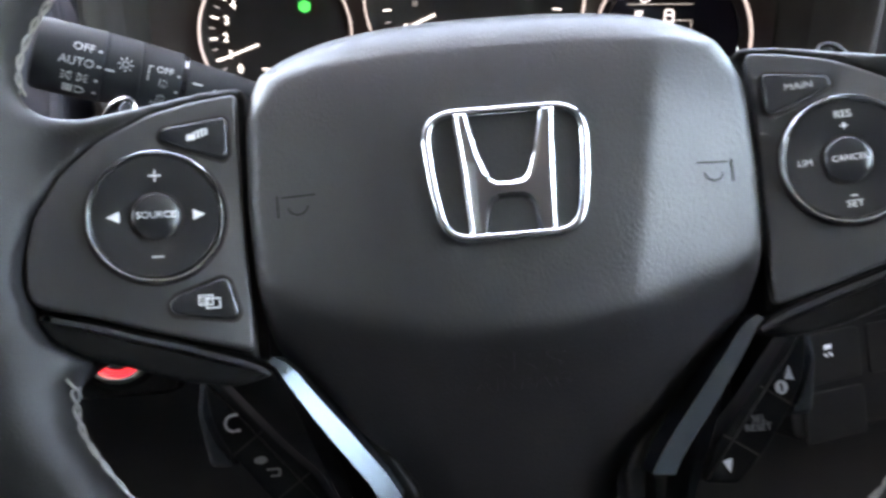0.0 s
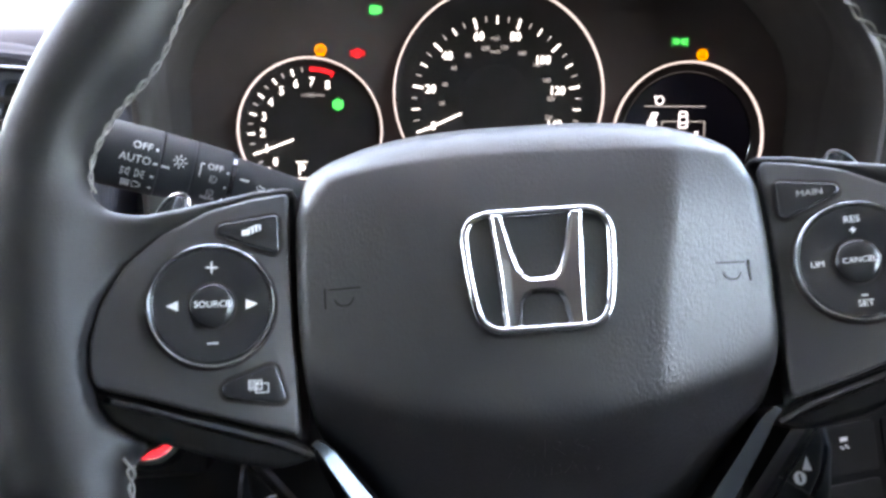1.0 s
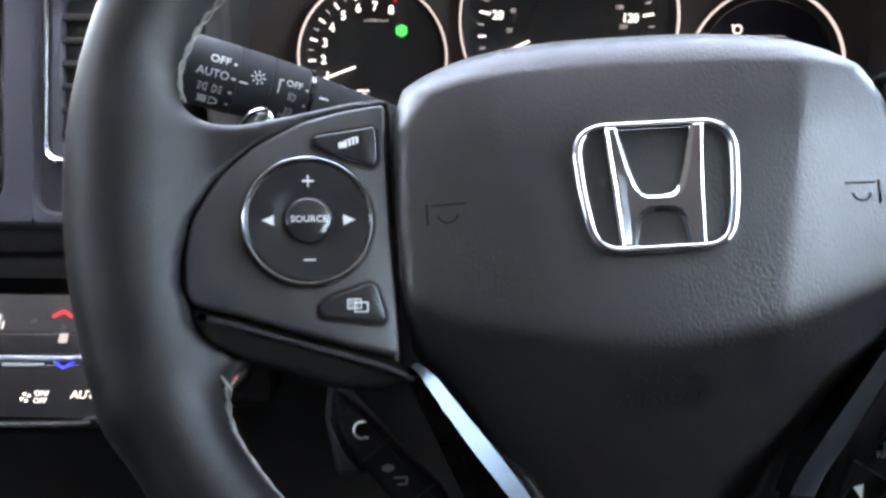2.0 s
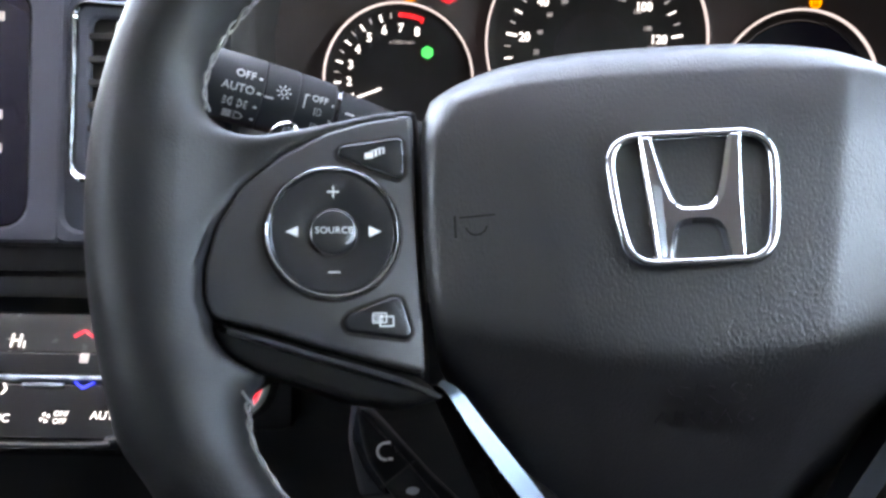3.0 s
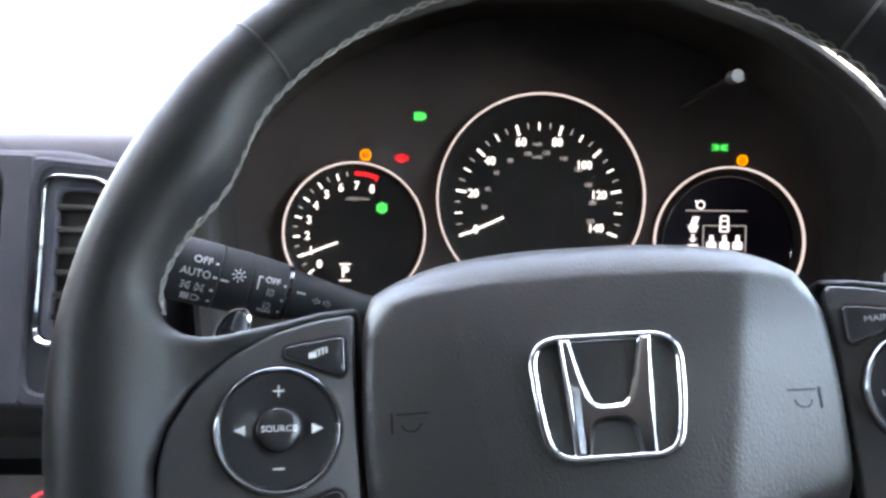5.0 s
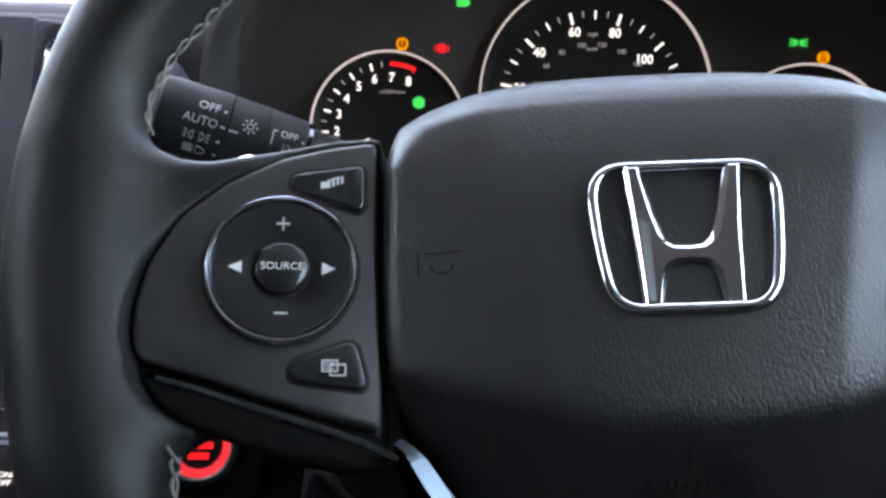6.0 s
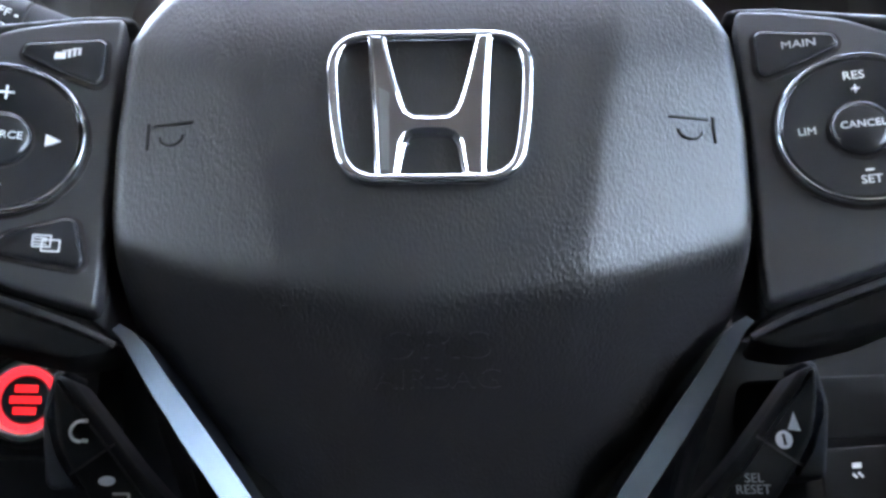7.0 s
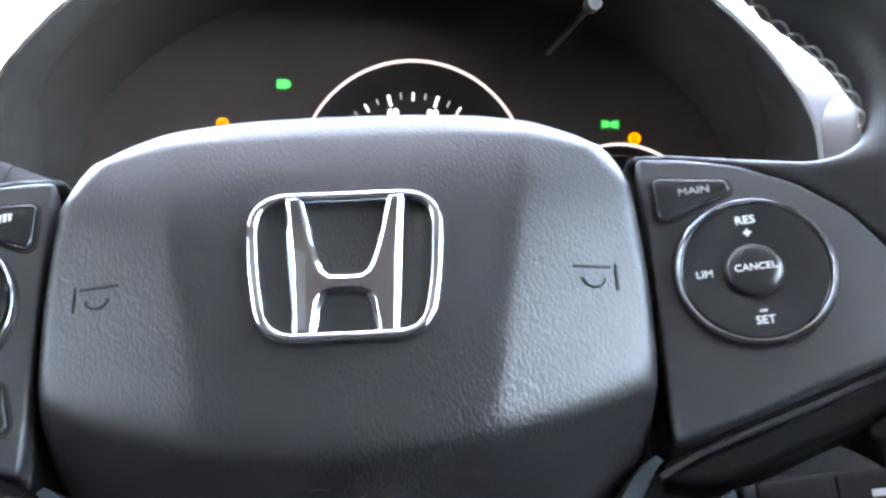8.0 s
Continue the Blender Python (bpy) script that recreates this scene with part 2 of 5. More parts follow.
def prism(outline, z0, z1, bevel=0.0, bm=None, steps=3, dome=0.0):
    """A plate with that outline from z0 to z1 whose upper edge is rounded."""
    bm = bm or bmesh.new()
    o = [(p[0], p[1]) for p in outline]
    rings = [[(x, y, z0) for x, y in o], [(x, y, z1 - bevel) for x, y in o]]
    for k in range(1, steps + 1 if bevel else 1):
        a = math.pi / 2 * k / steps
        rings.append([(x, y, z1 - bevel + bevel * math.sin(a)) for x, y in inset_line(o, bevel * (1 - math.cos(a)))])
    if dome:
        base = inset_line(o, bevel)
        mx, my = sum(x for x, _ in base) / len(base), sum(y for _, y in base) / len(base)
        for f in (0.75, 0.5, 0.25):
            rings.append([(mx + (x - mx) * f, my + (y - my) * f, z1 + dome * (1 - f * f)) for x, y in base])
    add_rings(bm, rings)
    return bm


def frame_plate(outer, inner, z0, z1, bevel=0.0, bm=None):
    """A flat frame between two outlines with as many points each."""
    bm = bm or bmesh.new()
    o, i = [(p[0], p[1]) for p in outer], [(p[0], p[1]) for p in inner]
    b = bevel
    rings = [[(x, y, z0) for x, y in o], [(x, y, z1 - b) for x, y in o], [(x, y, z1) for x, y in inset_line(o, b)],
             [(x, y, z1) for x, y in inset_line(i, -b)], [(x, y, z1 - b) for x, y in i], [(x, y, z0) for x, y in i]]
    rows = add_rings(bm, rings, False, False)
    n = len(o)
    for k in range(n):
        bm.faces.new((rows[-1][k], rows[-1][(k + 1) % n], rows[0][(k + 1) % n], rows[0][k]))
    return bm


def tube(path, r, closed=False, sides=8, bm=None, flat=1.0, up=(0, 0, 1)):
    """A round bar along a line; flat squeezes it along up."""
    bm = bm or bmesh.new()
    p = [Vector(q) for q in path]
    n, rings = len(p), []
    for i in range(n):
        a, b = (p[i - 1], p[(i + 1) % n]) if closed else (p[max(i - 1, 0)], p[min(i + 1, n - 1)])
        t = (b - a).normalized()
        s = t.cross(Vector(up))
        s = s.normalized() if s.length > 1e-6 else t.orthogonal().normalized()
        u = s.cross(t)
        rr = r(i / max(1, n - 1)) if callable(r) else r
        rings.append([p[i] + rr * (math.cos(2 * math.pi * k / sides) * s + flat * math.sin(2 * math.pi * k / sides) * u) for k in range(sides)])
    if closed:
        rings.append(rings[0])
        add_rings(bm, rings, False, False)
        bmesh.ops.remove_doubles(bm, verts=bm.verts, dist=1e-7)
    else:
        add_rings(bm, rings)
    return bm


def lathe(profile, n=48, bm=None, cx=0.0, cy=0.0, cap=True):
    """Turns a line of (radius, height) round the z axis."""
    bm = bm or bmesh.new()
    rings = [[(cx + r * math.cos(2 * math.pi * k / n), cy + r * math.sin(2 * math.pi * k / n), z) for k in range(n)] for r, z in profile]
    add_rings(bm, rings, cap, cap)
    return bm


def block(x0, x1, y0, y1, z0, z1, bevel=0.0, bm=None, seg=2):
    own = bm is None
    bm = bm or bmesh.new()
    made = bmesh.ops.create_cube(bm, size=1)["verts"]
    for v in made:
        v.co = Vector((x0 + (v.co.x + 0.5) * (x1 - x0), y0 + (v.co.y + 0.5) * (y1 - y0), z0 + (v.co.z + 0.5) * (z1 - z0)))
    if bevel and own:
        bmesh.ops.bevel(bm, geom=bm.edges[:] + bm.verts[:], offset=bevel, segments=seg, affect="EDGES", profile=0.5)
    return bm


def bar(bm, x0, y0, x1, y1, width, z0, z1):
    """A straight printed stroke."""
    d = Vector((x1 - x0, y1 - y0))
    s = Vector((-d.y, d.x)).normalized() * width / 2
    a, b = Vector((x0, y0)), Vector((x1, y1))
    prism([a + s, a - s, b - s, b + s], z0, z1, bm=bm)
    return bm


def lettering(body, size, depth=0.0002, cx=0.0, cy=0.0, z=0.0, wide=1.0, turn=0.0, bold=0.0):
    """Letters as a mesh, centred at cx, cy."""
    cu = bpy.data.curves.new("letters", "FONT")
    cu.body, cu.size, cu.align_x, cu.align_y = body, size, "CENTER", "CENTER"
    cu.extrude, cu.resolution_u, cu.offset = depth / 2, 3, bold * size
    tmp = bpy.data.objects.new("letters", cu)
    me = bpy.data.meshes.new_from_object(tmp)
    bpy.data.objects.remove(tmp)
    bpy.data.curves.remove(cu)
    c, s = math.cos(turn), math.sin(turn)
    for v in me.vertices:
        x, y = v.co.x * wide, v.co.y
        v.co = (cx + x * c - y * s, cy + x * s + y * c, z + v.co.z)
    me.materials.clear()
    return me


# ---------------------------------------------------------------- setting: the cabin shell and what lies outside
X0, X1, Y0, Y1, Z0, Z1 = -1.08, 0.54, -0.66, 0.95, 0.38, 1.63


ob = part("ground", block(-60, 60, -60, 60, -0.05, 0.0), TARMAC)
tagged(ob, "pale grey tarmac of a parking forecourt", "ground", kind="structure")
ob = part("floor", block(X0, X1, Y0, Y1, Z0 - 0.06, Z0), CARPET)
tagged(ob, "dark carpeted floor of the car cabin", "floor", kind="structure")
ob = part("ceiling", block(X0, X1, Y0, 0.36, Z1, Z1 + 0.05), LINING)
tagged(ob, "pale fabric roof lining of the car", "ceiling", kind="structure")
# doors with their window openings: lower panel, header and pillars
for side, x in (("left", X0), ("right", X1)):
    bm = bmesh.new()
    t = 0.06 if side == "right" else -0.06
    xa, xb = min(x, x + t), max(x, x + t)
    block(xa, xb, Y0, 1.25, Z0 - 0.05, 1.17, bm=bm)
    block(xa, xb, Y0, 0.36, 1.58, Z1 + 0.05, bm=bm)
    block(xa, xb, Y0, -0.50, 1.17, 1.58, bm=bm)
    # extra sill beside the driver, added to keep window light off the wheel
    if side == "right":
        block(xa, xb, -0.50, 0.12, 1.17, 1.25, bm=bm)
    # left opening partly closed, added to cut the light from that side
    if side == "left":
        block(xa, xb, -0.50, 0.95, 1.17, 1.40, bm=bm)
        block(xa, xb, 0.25, 0.95, 1.40, 1.58, bm=bm)
    ob = part("wall_" + side, bm, DOOR_TRIM)
    tagged(ob, "dark moulded door trim beside the seats, sills raised to block light", "door wall", kind="structure")
    bm = block(x + t * 0.45, x + t * 0.55, -0.50, 0.90, 1.17, 1.58) if side == "right" else block(x + t * 0.45, x + t * 0.55, -0.50, 0.25, 1.40, 1.58)
    ob = part("window_" + side, bm, TINTED_GLASS)
    ob.visible_shadow = False
    tagged(ob, "clear side window glass of the car", "window", kind="structure")
# unseen wall added close behind the camera to shut out stray rear light
ob = part("rear_light_block", block(X0, X1, Y0 - 0.06, Y0, Z0 - 0.05, Z1 + 0.05), CARPET)
tagged(ob, "unseen dark wall added to close the cabin and block rear light", "rear wall", kind="structure")
ob = part("wall_front", block(X0, X1, 1.02, 1.08, Z0 - 0.05, 1.10), DASH_DARK)
tagged(ob, "dark bulkhead below the windscreen", "bulkhead", kind="structure")
# windscreen, leaning back over the dash, and its two pillars
SCREEN = axes(((X0 + X1) / 2, 1.02, 1.13), (1, 0, 0), (0, -0.80, 0.60))
ob = part("windscreen", prism(rrect(X1 - X0 - 0.02, 0.84, 0.06, 0, 0.42), -0.002, 0.002), GLASS)
ob.matrix_world = SCREEN
ob.visible_shadow = False
tagged(ob, "clear raked windscreen glass above the dash", "windscreen", kind="structure")
for x in (X0 + 0.03, X1 - 0.03):
    p = [(x, 1.02, 1.09), (x, 0.70, 1.34), (x, 0.36, 1.60)]
    ob = part("pillar", tube(curve_through(p, 6, False), 0.045, sides=12), DOOR_TRIM)
    tagged(ob, "dark plastic-trimmed windscreen pillar", "pillar", kind="structure")
# outside: a pale boundary wall with a dark coping and what shows over it
ob = part("boundary_wall", block(-9, 6, 9.0, 9.25, 0.0, 1.945, bevel=0.01), RENDERED_WALL)
tagged(ob, "white rendered boundary wall in bright light", "wall", kind="structure")
ob = part("wall_coping", block(-9, 6, 8.95, 9.30, 1.945, 1.985, bevel=0.008), COPING)
tagged(ob, "thin dark coping along the top of the pale wall", "coping", kind="structure")


def far_vehicle(x, y, length, width, height, mat, label):
    e = thing("parked_vehicle", pose(x, y, 0), label, "vehicle")
    side = rounded([(-length / 2, 0.35), (length / 2, 0.35), (length / 2, 0.95), (length * 0.33, 1.05), (length * 0.18, height), (-length * 0.38, height), (-length / 2, 1.1)], 0.12)
    bm = bmesh.new()
    add_rings(bm, [[(p[0], y0, p[1]) for p in side] for y0 in (-width / 2, width / 2)])
    part("body", bm, mat, e)
    for wx in (-length * 0.32, length * 0.30):
        for wy in (-width / 2, width / 2):
            bm = lathe([(0.05, -0.1), (0.30, -0.1), (0.32, -0.07), (0.32, 0.07), (0.30, 0.1), (0.05, 0.1)], 24)
            bmesh.ops.transform(bm, matrix=pose(wx, wy, 0.32, 90), verts=bm.verts)
            part("wheel", bm, DEEP_BLACK, e)
    bm = bmesh.new()
    glass = rounded([(length * 0.28, 1.12), (length * 0.15, height - 0.08), (-length * 0.34, height - 0.08), (-length * 0.42, 1.12)], 0.06)
    add_rings(bm, [[(p[0], y0, p[1]) for p in glass] for y0 in (-width / 2 - 0.005, -width / 2 + 0.02)])
    part("side_window", bm, GLOSS_BLACK, e)
    return e


far_vehicle(-7.6, 13.0, 4.4, 1.8, 2.5, GREY_PAINT, "grey van parked behind the pale wall")
far_vehicle(-3.0, 13.2, 3.6, 1.8, 2.75, GREY_PAINT, "pale grey people carrier behind the pale wall")
e = thing("garage_building", pose(-4.6, 17.5, 0), "beige clad garage building beyond the wall", "building")
part("wall", block(-0.9, 0.9, 0, 3, 0, 6.0, bevel=0.03), BEIGE, e)
part("roof", block(-1.05, 1.05, -0.15, 3.1, 6.0, 6.2, bevel=0.02), COPING, e)
part("door", block(-0.5, 0.5, -0.04, 0.02, 0, 2.6, bevel=0.01), GREY_PAINT, e)

# ---------------------------------------------------------------- the steering wheel
WHEEL = axes((0.03799, 0.26709, 1.07227), (0.99776, 0.00164, 0.06685), (-0.05979, 0.46963, 0.88084))
wheel = thing("steering_wheel", WHEEL, "black leather multifunction steering wheel with silver trim, turned slightly", "steering wheel")
mm = 0.001
RIM_V, RIM_W, RIM_R, RIM_r = 0.0140, 0.0040, 0.1745, 0.0153


def polygon_distance(px, py, outline):
    """Signed distance of many points to an outline, negative inside."""
    d = np.full(px.shape, 1e9)
    inside = np.zeros(px.shape, bool)
    n = len(outline)
    for i in range(n):
        ax, ay = outline[i - 1]
        bx, by = outline[i]
        ex, ey = bx - ax, by - ay
        t = np.clip(((px - ax) * ex + (py - ay) * ey) / (ex * ex + ey * ey + 1e-18), 0, 1)
        d = np.minimum(d, (px - ax - t * ex) ** 2 + (py - ay - t * ey) ** 2)
        cross = ((ay > py) != (by > py)) & (px < (bx - ax) * (py - ay) / (by - ay + 1e-18) + ax)
        inside ^= cross
    return np.where(inside, -1, 1) * np.sqrt(d)


def flat_distance(u, v, outline):
    """Distance to a mirrored outline; a whole grid needs only one of its layers."""
    if u.ndim == 3:
        return polygon_distance(-np.abs(u[:, :, 0]), v[:, :, 0], outline)[:, :, None]
    return polygon_distance(-np.abs(u), v, outline)


def smooth_min(a, b, k):
    h = np.clip(0.5 + 0.5 * (b - a) / k, 0, 1)
    return b * (1 - h) + a * h - k * h * (1 - h)


PLATE = [(-0.0850, 0.0410), (-0.0980, 0.0387), (-0.1133, 0.0343), (-0.1300, 0.0262), (-0.1430, 0.0155), (-0.1515, 0.0020), (-0.1548, -0.0110), (-0.1548, -0.0210), (-0.1525, -0.0268),
         (-0.1370, -0.0303), (-0.1190, -0.0353), (-0.1010, -0.0405), (-0.0838, -0.0453), (-0.0838, -0.0330), (-0.0850, 0.0030), (-0.0852, 0.0250)]
BEZEL = [(-0.1525, -0.0275), (-0.1370, -0.0313), (-0.1190, -0.0363), (-0.1010, -0.0415), (-0.0835, -0.0465), (-0.0780, -0.0530), (-0.0900, -0.0560), (-0.1072, -0.0528), (-0.1270, -0.0464), (-0.1382, -0.0438), (-0.1475, -0.0385), (-0.1520, -0.0320)]
SPOKE = [(-0.0855, 0.0445), (-0.098, 0.0430), (-0.116, 0.0385), (-0.134, 0.0345), (-0.152, 0.0330), (-0.168, 0.034), (-0.168, -0.058), (-0.1510, -0.0530),
         (-0.1410, -0.0465), (-0.130, -0.0400), (-0.115, -0.041), (-0.0855, -0.048)]


def drawn_in(line):
    """Outlines beyond the middle of the thumb switch, narrowed because the spoke leans forward there."""
    out = []
    for x, y in line:
        far = max(0.0, -x - 0.1122)
        out.append((-(min(-x, 0.1122) + far * 0.93), y * (1 - 0.75 * far)))
    return out


PLATE, BEZEL = drawn_in(PLATE), drawn_in(BEZEL)
LEAN = radians(12.4)
PLATE_MID = 0.1122


def lean_at(u):
    """How far a spoke stands forward of the hub plane there: both spokes lean towards the driver at their outer ends."""
    return math.tan(LEAN) * (np.clip(np.abs(u), 0.060, 0.158) - PLATE_MID)


def leaning(s):
    """The pose of the things on a spoke, turned about the middle of its thumb switch."""
    return Matrix.Translation((s * PLATE_MID, 0, 0)) @ Matrix.Rotation(-s * LEAN, 4, "Y") @ Matrix.Translation((-s * PLATE_MID, 0, 0))


def rim_field(u, v, w):
    """Distance to the leather: a ring with thicker grips, and two spokes that flow into it."""
    rho = np.hypot(u, v - RIM_V)
    phi = np.degrees(np.arctan2(np.abs(u), v - RIM_V))
    # the thumb grips swell towards the hub
    grip = 0.0040 * np.exp(-(((phi - 59.5) / 9.0) ** 2))
    ring = np.hypot(rho - (RIM_R - grip), (w - RIM_W) * (1 + 0.7 * grip / RIM_r)) - (RIM_r + grip)
    d2 = flat_distance(u, v, SPOKE)
    lean = lean_at(u)
    dw = np.abs(w + 0.0200 - lean) - 0.0170
    r = 0.005
    a, b = d2 + r, dw + r
    arm = np.minimum(np.maximum(a, b), 0) + np.hypot(np.maximum(a, 0), np.maximum(b, 0)) - r
    leather = smooth_min(ring, arm, 0.024)
    # a pocket in which the plate and its bezel lie
    pocket = np.minimum(flat_distance(u, v, PLATE), flat_distance(u, v, BEZEL)) - 0.0007
    pocket = np.maximum(pocket, -(w + 0.0105 - lean))
    return -smooth_min(-leather, pocket, 0.0016)


def surface_of(field, low, high, step):
    """The zero surface of a field as vertices and quads (surface nets), its points drawn onto the surface."""
    g = [np.arange(l, h + step, step) for l, h in zip(low, high)]
    f = field(*np.meshgrid(*g, indexing="ij"))
    neg = f < 0
    nx, ny, nz = f.shape
    acc, cnt = np.zeros((nx - 1, ny - 1, nz - 1, 3)), np.zeros((nx - 1, ny - 1, nz - 1))
    corners = [(i, j, k) for i in (0, 1) for j in (0, 1) for k in (0, 1)]
    cut = lambda q: (slice(q[0], nx - 1 + q[0]), slice(q[1], ny - 1 + q[1]), slice(q[2], nz - 1 + q[2]))  # noqa: E731
    for a in corners:
        for b in corners:
            if sum(b) == sum(a) + 1 and all(y >= x for x, y in zip(a, b)):
                fa, fb = f[cut(a)], f[cut(b)]
                hit = (fa < 0) != (fb < 0)
                t = np.where(hit, fa / (fa - fb + 1e-18), 0)
                for c in range(3):
                    acc[..., c] += np.where(hit, a[c] + t * (b[c] - a[c]), 0)
                cnt += hit
    cells = np.argwhere(cnt > 0)
    ids = -np.ones(cnt.shape, int)
    ids[tuple(cells.T)] = np.arange(len(cells))
    pts = (cells + acc[tuple(cells.T)] / cnt[tuple(cells.T)][:, None]) * step + np.array(low)
    for _ in range(3):
        here = field(*pts.T)
        grad = np.stack([(field(*(pts + 1e-5 * e).T) - here) / 1e-5 for e in np.eye(3)], 1)
        pts = pts - (here / np.maximum((grad**2).sum(1), 1e-3))[:, None].clip(-step, step) * grad
    quads = []
    for axis in range(3):
        o1, o2 = [c for c in range(3) if c != axis]
        sl_a, sl_b = [slice(None)] * 3, [slice(None)] * 3
        sl_a[axis], sl_b[axis] = slice(0, -1), slice(1, None)
        flips = np.argwhere(neg[tuple(sl_a)] != neg[tuple(sl_b)])
        ok = (flips[:, o1] > 0) & (flips[:, o2] > 0) & (flips[:, o1] < f.shape[o1] - 1) & (flips[:, o2] < f.shape[o2] - 1)
        flips = flips[ok]
        q = []
        for d1, d2 in ((0, 0), (1, 0), (1, 1), (0, 1)):
            p = flips.copy()
            p[:, o1] -= d1
            p[:, o2] -= d2
            q.append(ids[tuple(p.T)])
        quads.append(np.stack(q, 1))
    return pts, np.concatenate(quads)


pts, quads = surface_of(rim_field, (-0.198, -0.182, -0.048), (0.198, 0.210, 0.030), 0.0018)
me = bpy.data.meshes.new("rim")
me.from_pydata(pts.tolist(), [], quads.tolist())
bm = bmesh.new()
bm.from_mesh(me)
bpy.data.meshes.remove(me)
rim = part("rim", bm, RIM_LEATHER, wheel, "smooth black leather rim with sculpted grips", smooth=180)


def on_rim(phi, psi, lift):
    """Places on the leather at the angles phi from the top and psi round the section (180 degrees: towards the hub)."""
    r = RIM_R + RIM_r * np.cos(psi)
    p = np.stack([np.sin(phi) * r, RIM_V + np.cos(phi) * r, RIM_W + RIM_r * np.sin(psi)], 1)
    for _ in range(4):
        here = rim_field(*p.T)
        grad = np.stack([(rim_field(*(p + 1e-5 * e).T) - here) / 1e-5 for e in np.eye(3)], 1)
        p = p - (here - lift)[:, None] * grad / np.maximum((grad**2).sum(1), 0.05)[:, None]
    return [Vector(q) for q in p.tolist()]


def stitching(first, last, psi):
    """Two crossing threads that lace the leather along the inside of the rim."""
    bm = bmesh.new()
    phi = np.linspace(first, last, int(abs(last - first) * RIM_R / 0.0009) + 1)
    turn = phi * 0.159 / 0.0070
    wave = np.cos(math.pi * turn)
    zig = np.sign(wave) * np.abs(wave) ** 0.75
    for sign in (1, -1):
        tube(on_rim(phi, psi + sign * 0.11 * zig, 0.0006 + 0.0003 * np.sin(math.pi * turn) * sign), 0.00050, sides=5, bm=bm)
    return bm


for first, last in ((radians(-80), radians(80)), (radians(113), radians(247))):
    part("stitching", stitching(first, last, radians(188)), THREAD, rim, "grey cross-stitched thread")
for side in (-1, 1):
    around = np.radians(np.arange(0, 360, 6.0))
    path = on_rim(np.full(60, side * radians(42.3)), around, 0.00005)
    part("seam", tube(path, 0.0007, closed=True, sides=6), DEEP_BLACK, rim, "dark seam between leather pieces")


# airbag cover: a raised centre between two slanted cheeks, and a chin that falls away
def soft(x, s=2.5):
    return (x + np.sqrt(x * x + s * s)) / 2


def cover_width(v):
    return np.interp(v, [-112, -88, -74, -61, -52, -47, -43, -20, 0, 20, 34, 40, 46, 60], [37.4, 48, 57.6, 66.7, 74.2, 79, 81, 83.5, 84.1, 83.9, 83.6, 83.4, 82.4, 78.6])


def cover_top(u):
    a = np.abs(u)
    return 64.6 - 5.2 * (a / 60) ** 2.8 - 2.2 * np.clip((a - 71) / 11, 0, 1.2) ** 2


def cover_height(u, v):
    """Height in millimetres of the cover over the plane of the switch plates."""
    a = np.sqrt(u * u + 4)
    side = 45 + (v - 3) * 0.20
    chin = -47.6 + 15 * (a / 75) ** 2
    w = 8.6 - 0.243 * soft(a - side, 1.7) - 1.15 * soft(chin - v, 4.2) + 0.22 * soft(chin - v - 24, 8) - 0.175 * soft(v - 23, 8) - 0.0018 * np.clip(v - 23, 0, 99) ** 2 - 0.0001 * a * a
    return w


NU, NV = 150, 150
gi, gj = np.meshgrid(np.linspace(-1, 1, NU + 1), np.linspace(0, 1, NV + 1), indexing="ij")
gv = -112 + (cover_top(gi * 82) + 112) * gj
gu = gi * cover_width(gv)
edge = np.concatenate([np.stack([gu[0], gv[0]], 1), np.stack([gu[:, -1], gv[:, -1]], 1), np.stack([gu[-1, ::-1], gv[-1, ::-1]], 1)])
dist = np.full(gu.shape, 1e9)
for (ax, ay), (bx, by) in zip(edge, edge[1:]):
    ex, ey = bx - ax, by - ay
    t = np.clip(((gu - ax) * ex + (gv - ay) * ey) / (ex * ex + ey * ey + 1e-12), 0, 1)
    dist = np.minimum(dist, np.hypot(gu - ax - t * ex, gv - ay - t * ey))
lip = np.interp(gv, [0, 30, 48], [4.5, 6.0, 20.0])
fall = lip - np.sqrt(np.maximum(0, lip**2 - (lip - np.minimum(dist, lip)) ** 2))
gw = cover_height(gu, gv) - fall
bm = bmesh.new()
grid = [[bm.verts.new((gu[i, j] * mm, gv[i, j] * mm, gw[i, j] * mm)) for j in range(NV + 1)] for i in range(NU + 1)]
for i in range(NU):
    for j in range(NV):
        bm.faces.new((grid[i][j], grid[i + 1][j], grid[i + 1][j + 1], grid[i][j + 1]))
border = [grid[0][j] for j in range(NV, 0, -1)] + [grid[i][0] for i in range(NU)] + [grid[NU][j] for j in range(NV)] + [grid[i][NV] for i in range(NU, 0, -1)]
low = [bm.verts.new((v.co.x, v.co.y, -0.042)) for v in border]
for i in range(len(border)):
    k = (i + 1) % len(border)
    bm.faces.new((border[i], border[k], low[k], low[i]))
cover = part("airbag_cover", bm, PAD_LEATHER, wheel, "grained black airbag cover with slanted cheeks", smooth=60)


def onto_cover(me, lift):
    for v in me.vertices:
        v.co.z += cover_height(v.co.x / mm, v.co.y / mm) * mm + lift
    return me


def fine(bm, size):
    """Splits long faces so that they can follow the cover."""
    bmesh.ops.triangulate(bm, faces=bm.faces)
    for _ in range(3):
        long = [e for e in bm.edges if e.calc_length() > size]
        if long:
            bmesh.ops.subdivide_edges(bm, edges=long, cuts=1)
            bmesh.ops.triangulate(bm, faces=bm.faces)
    return bm


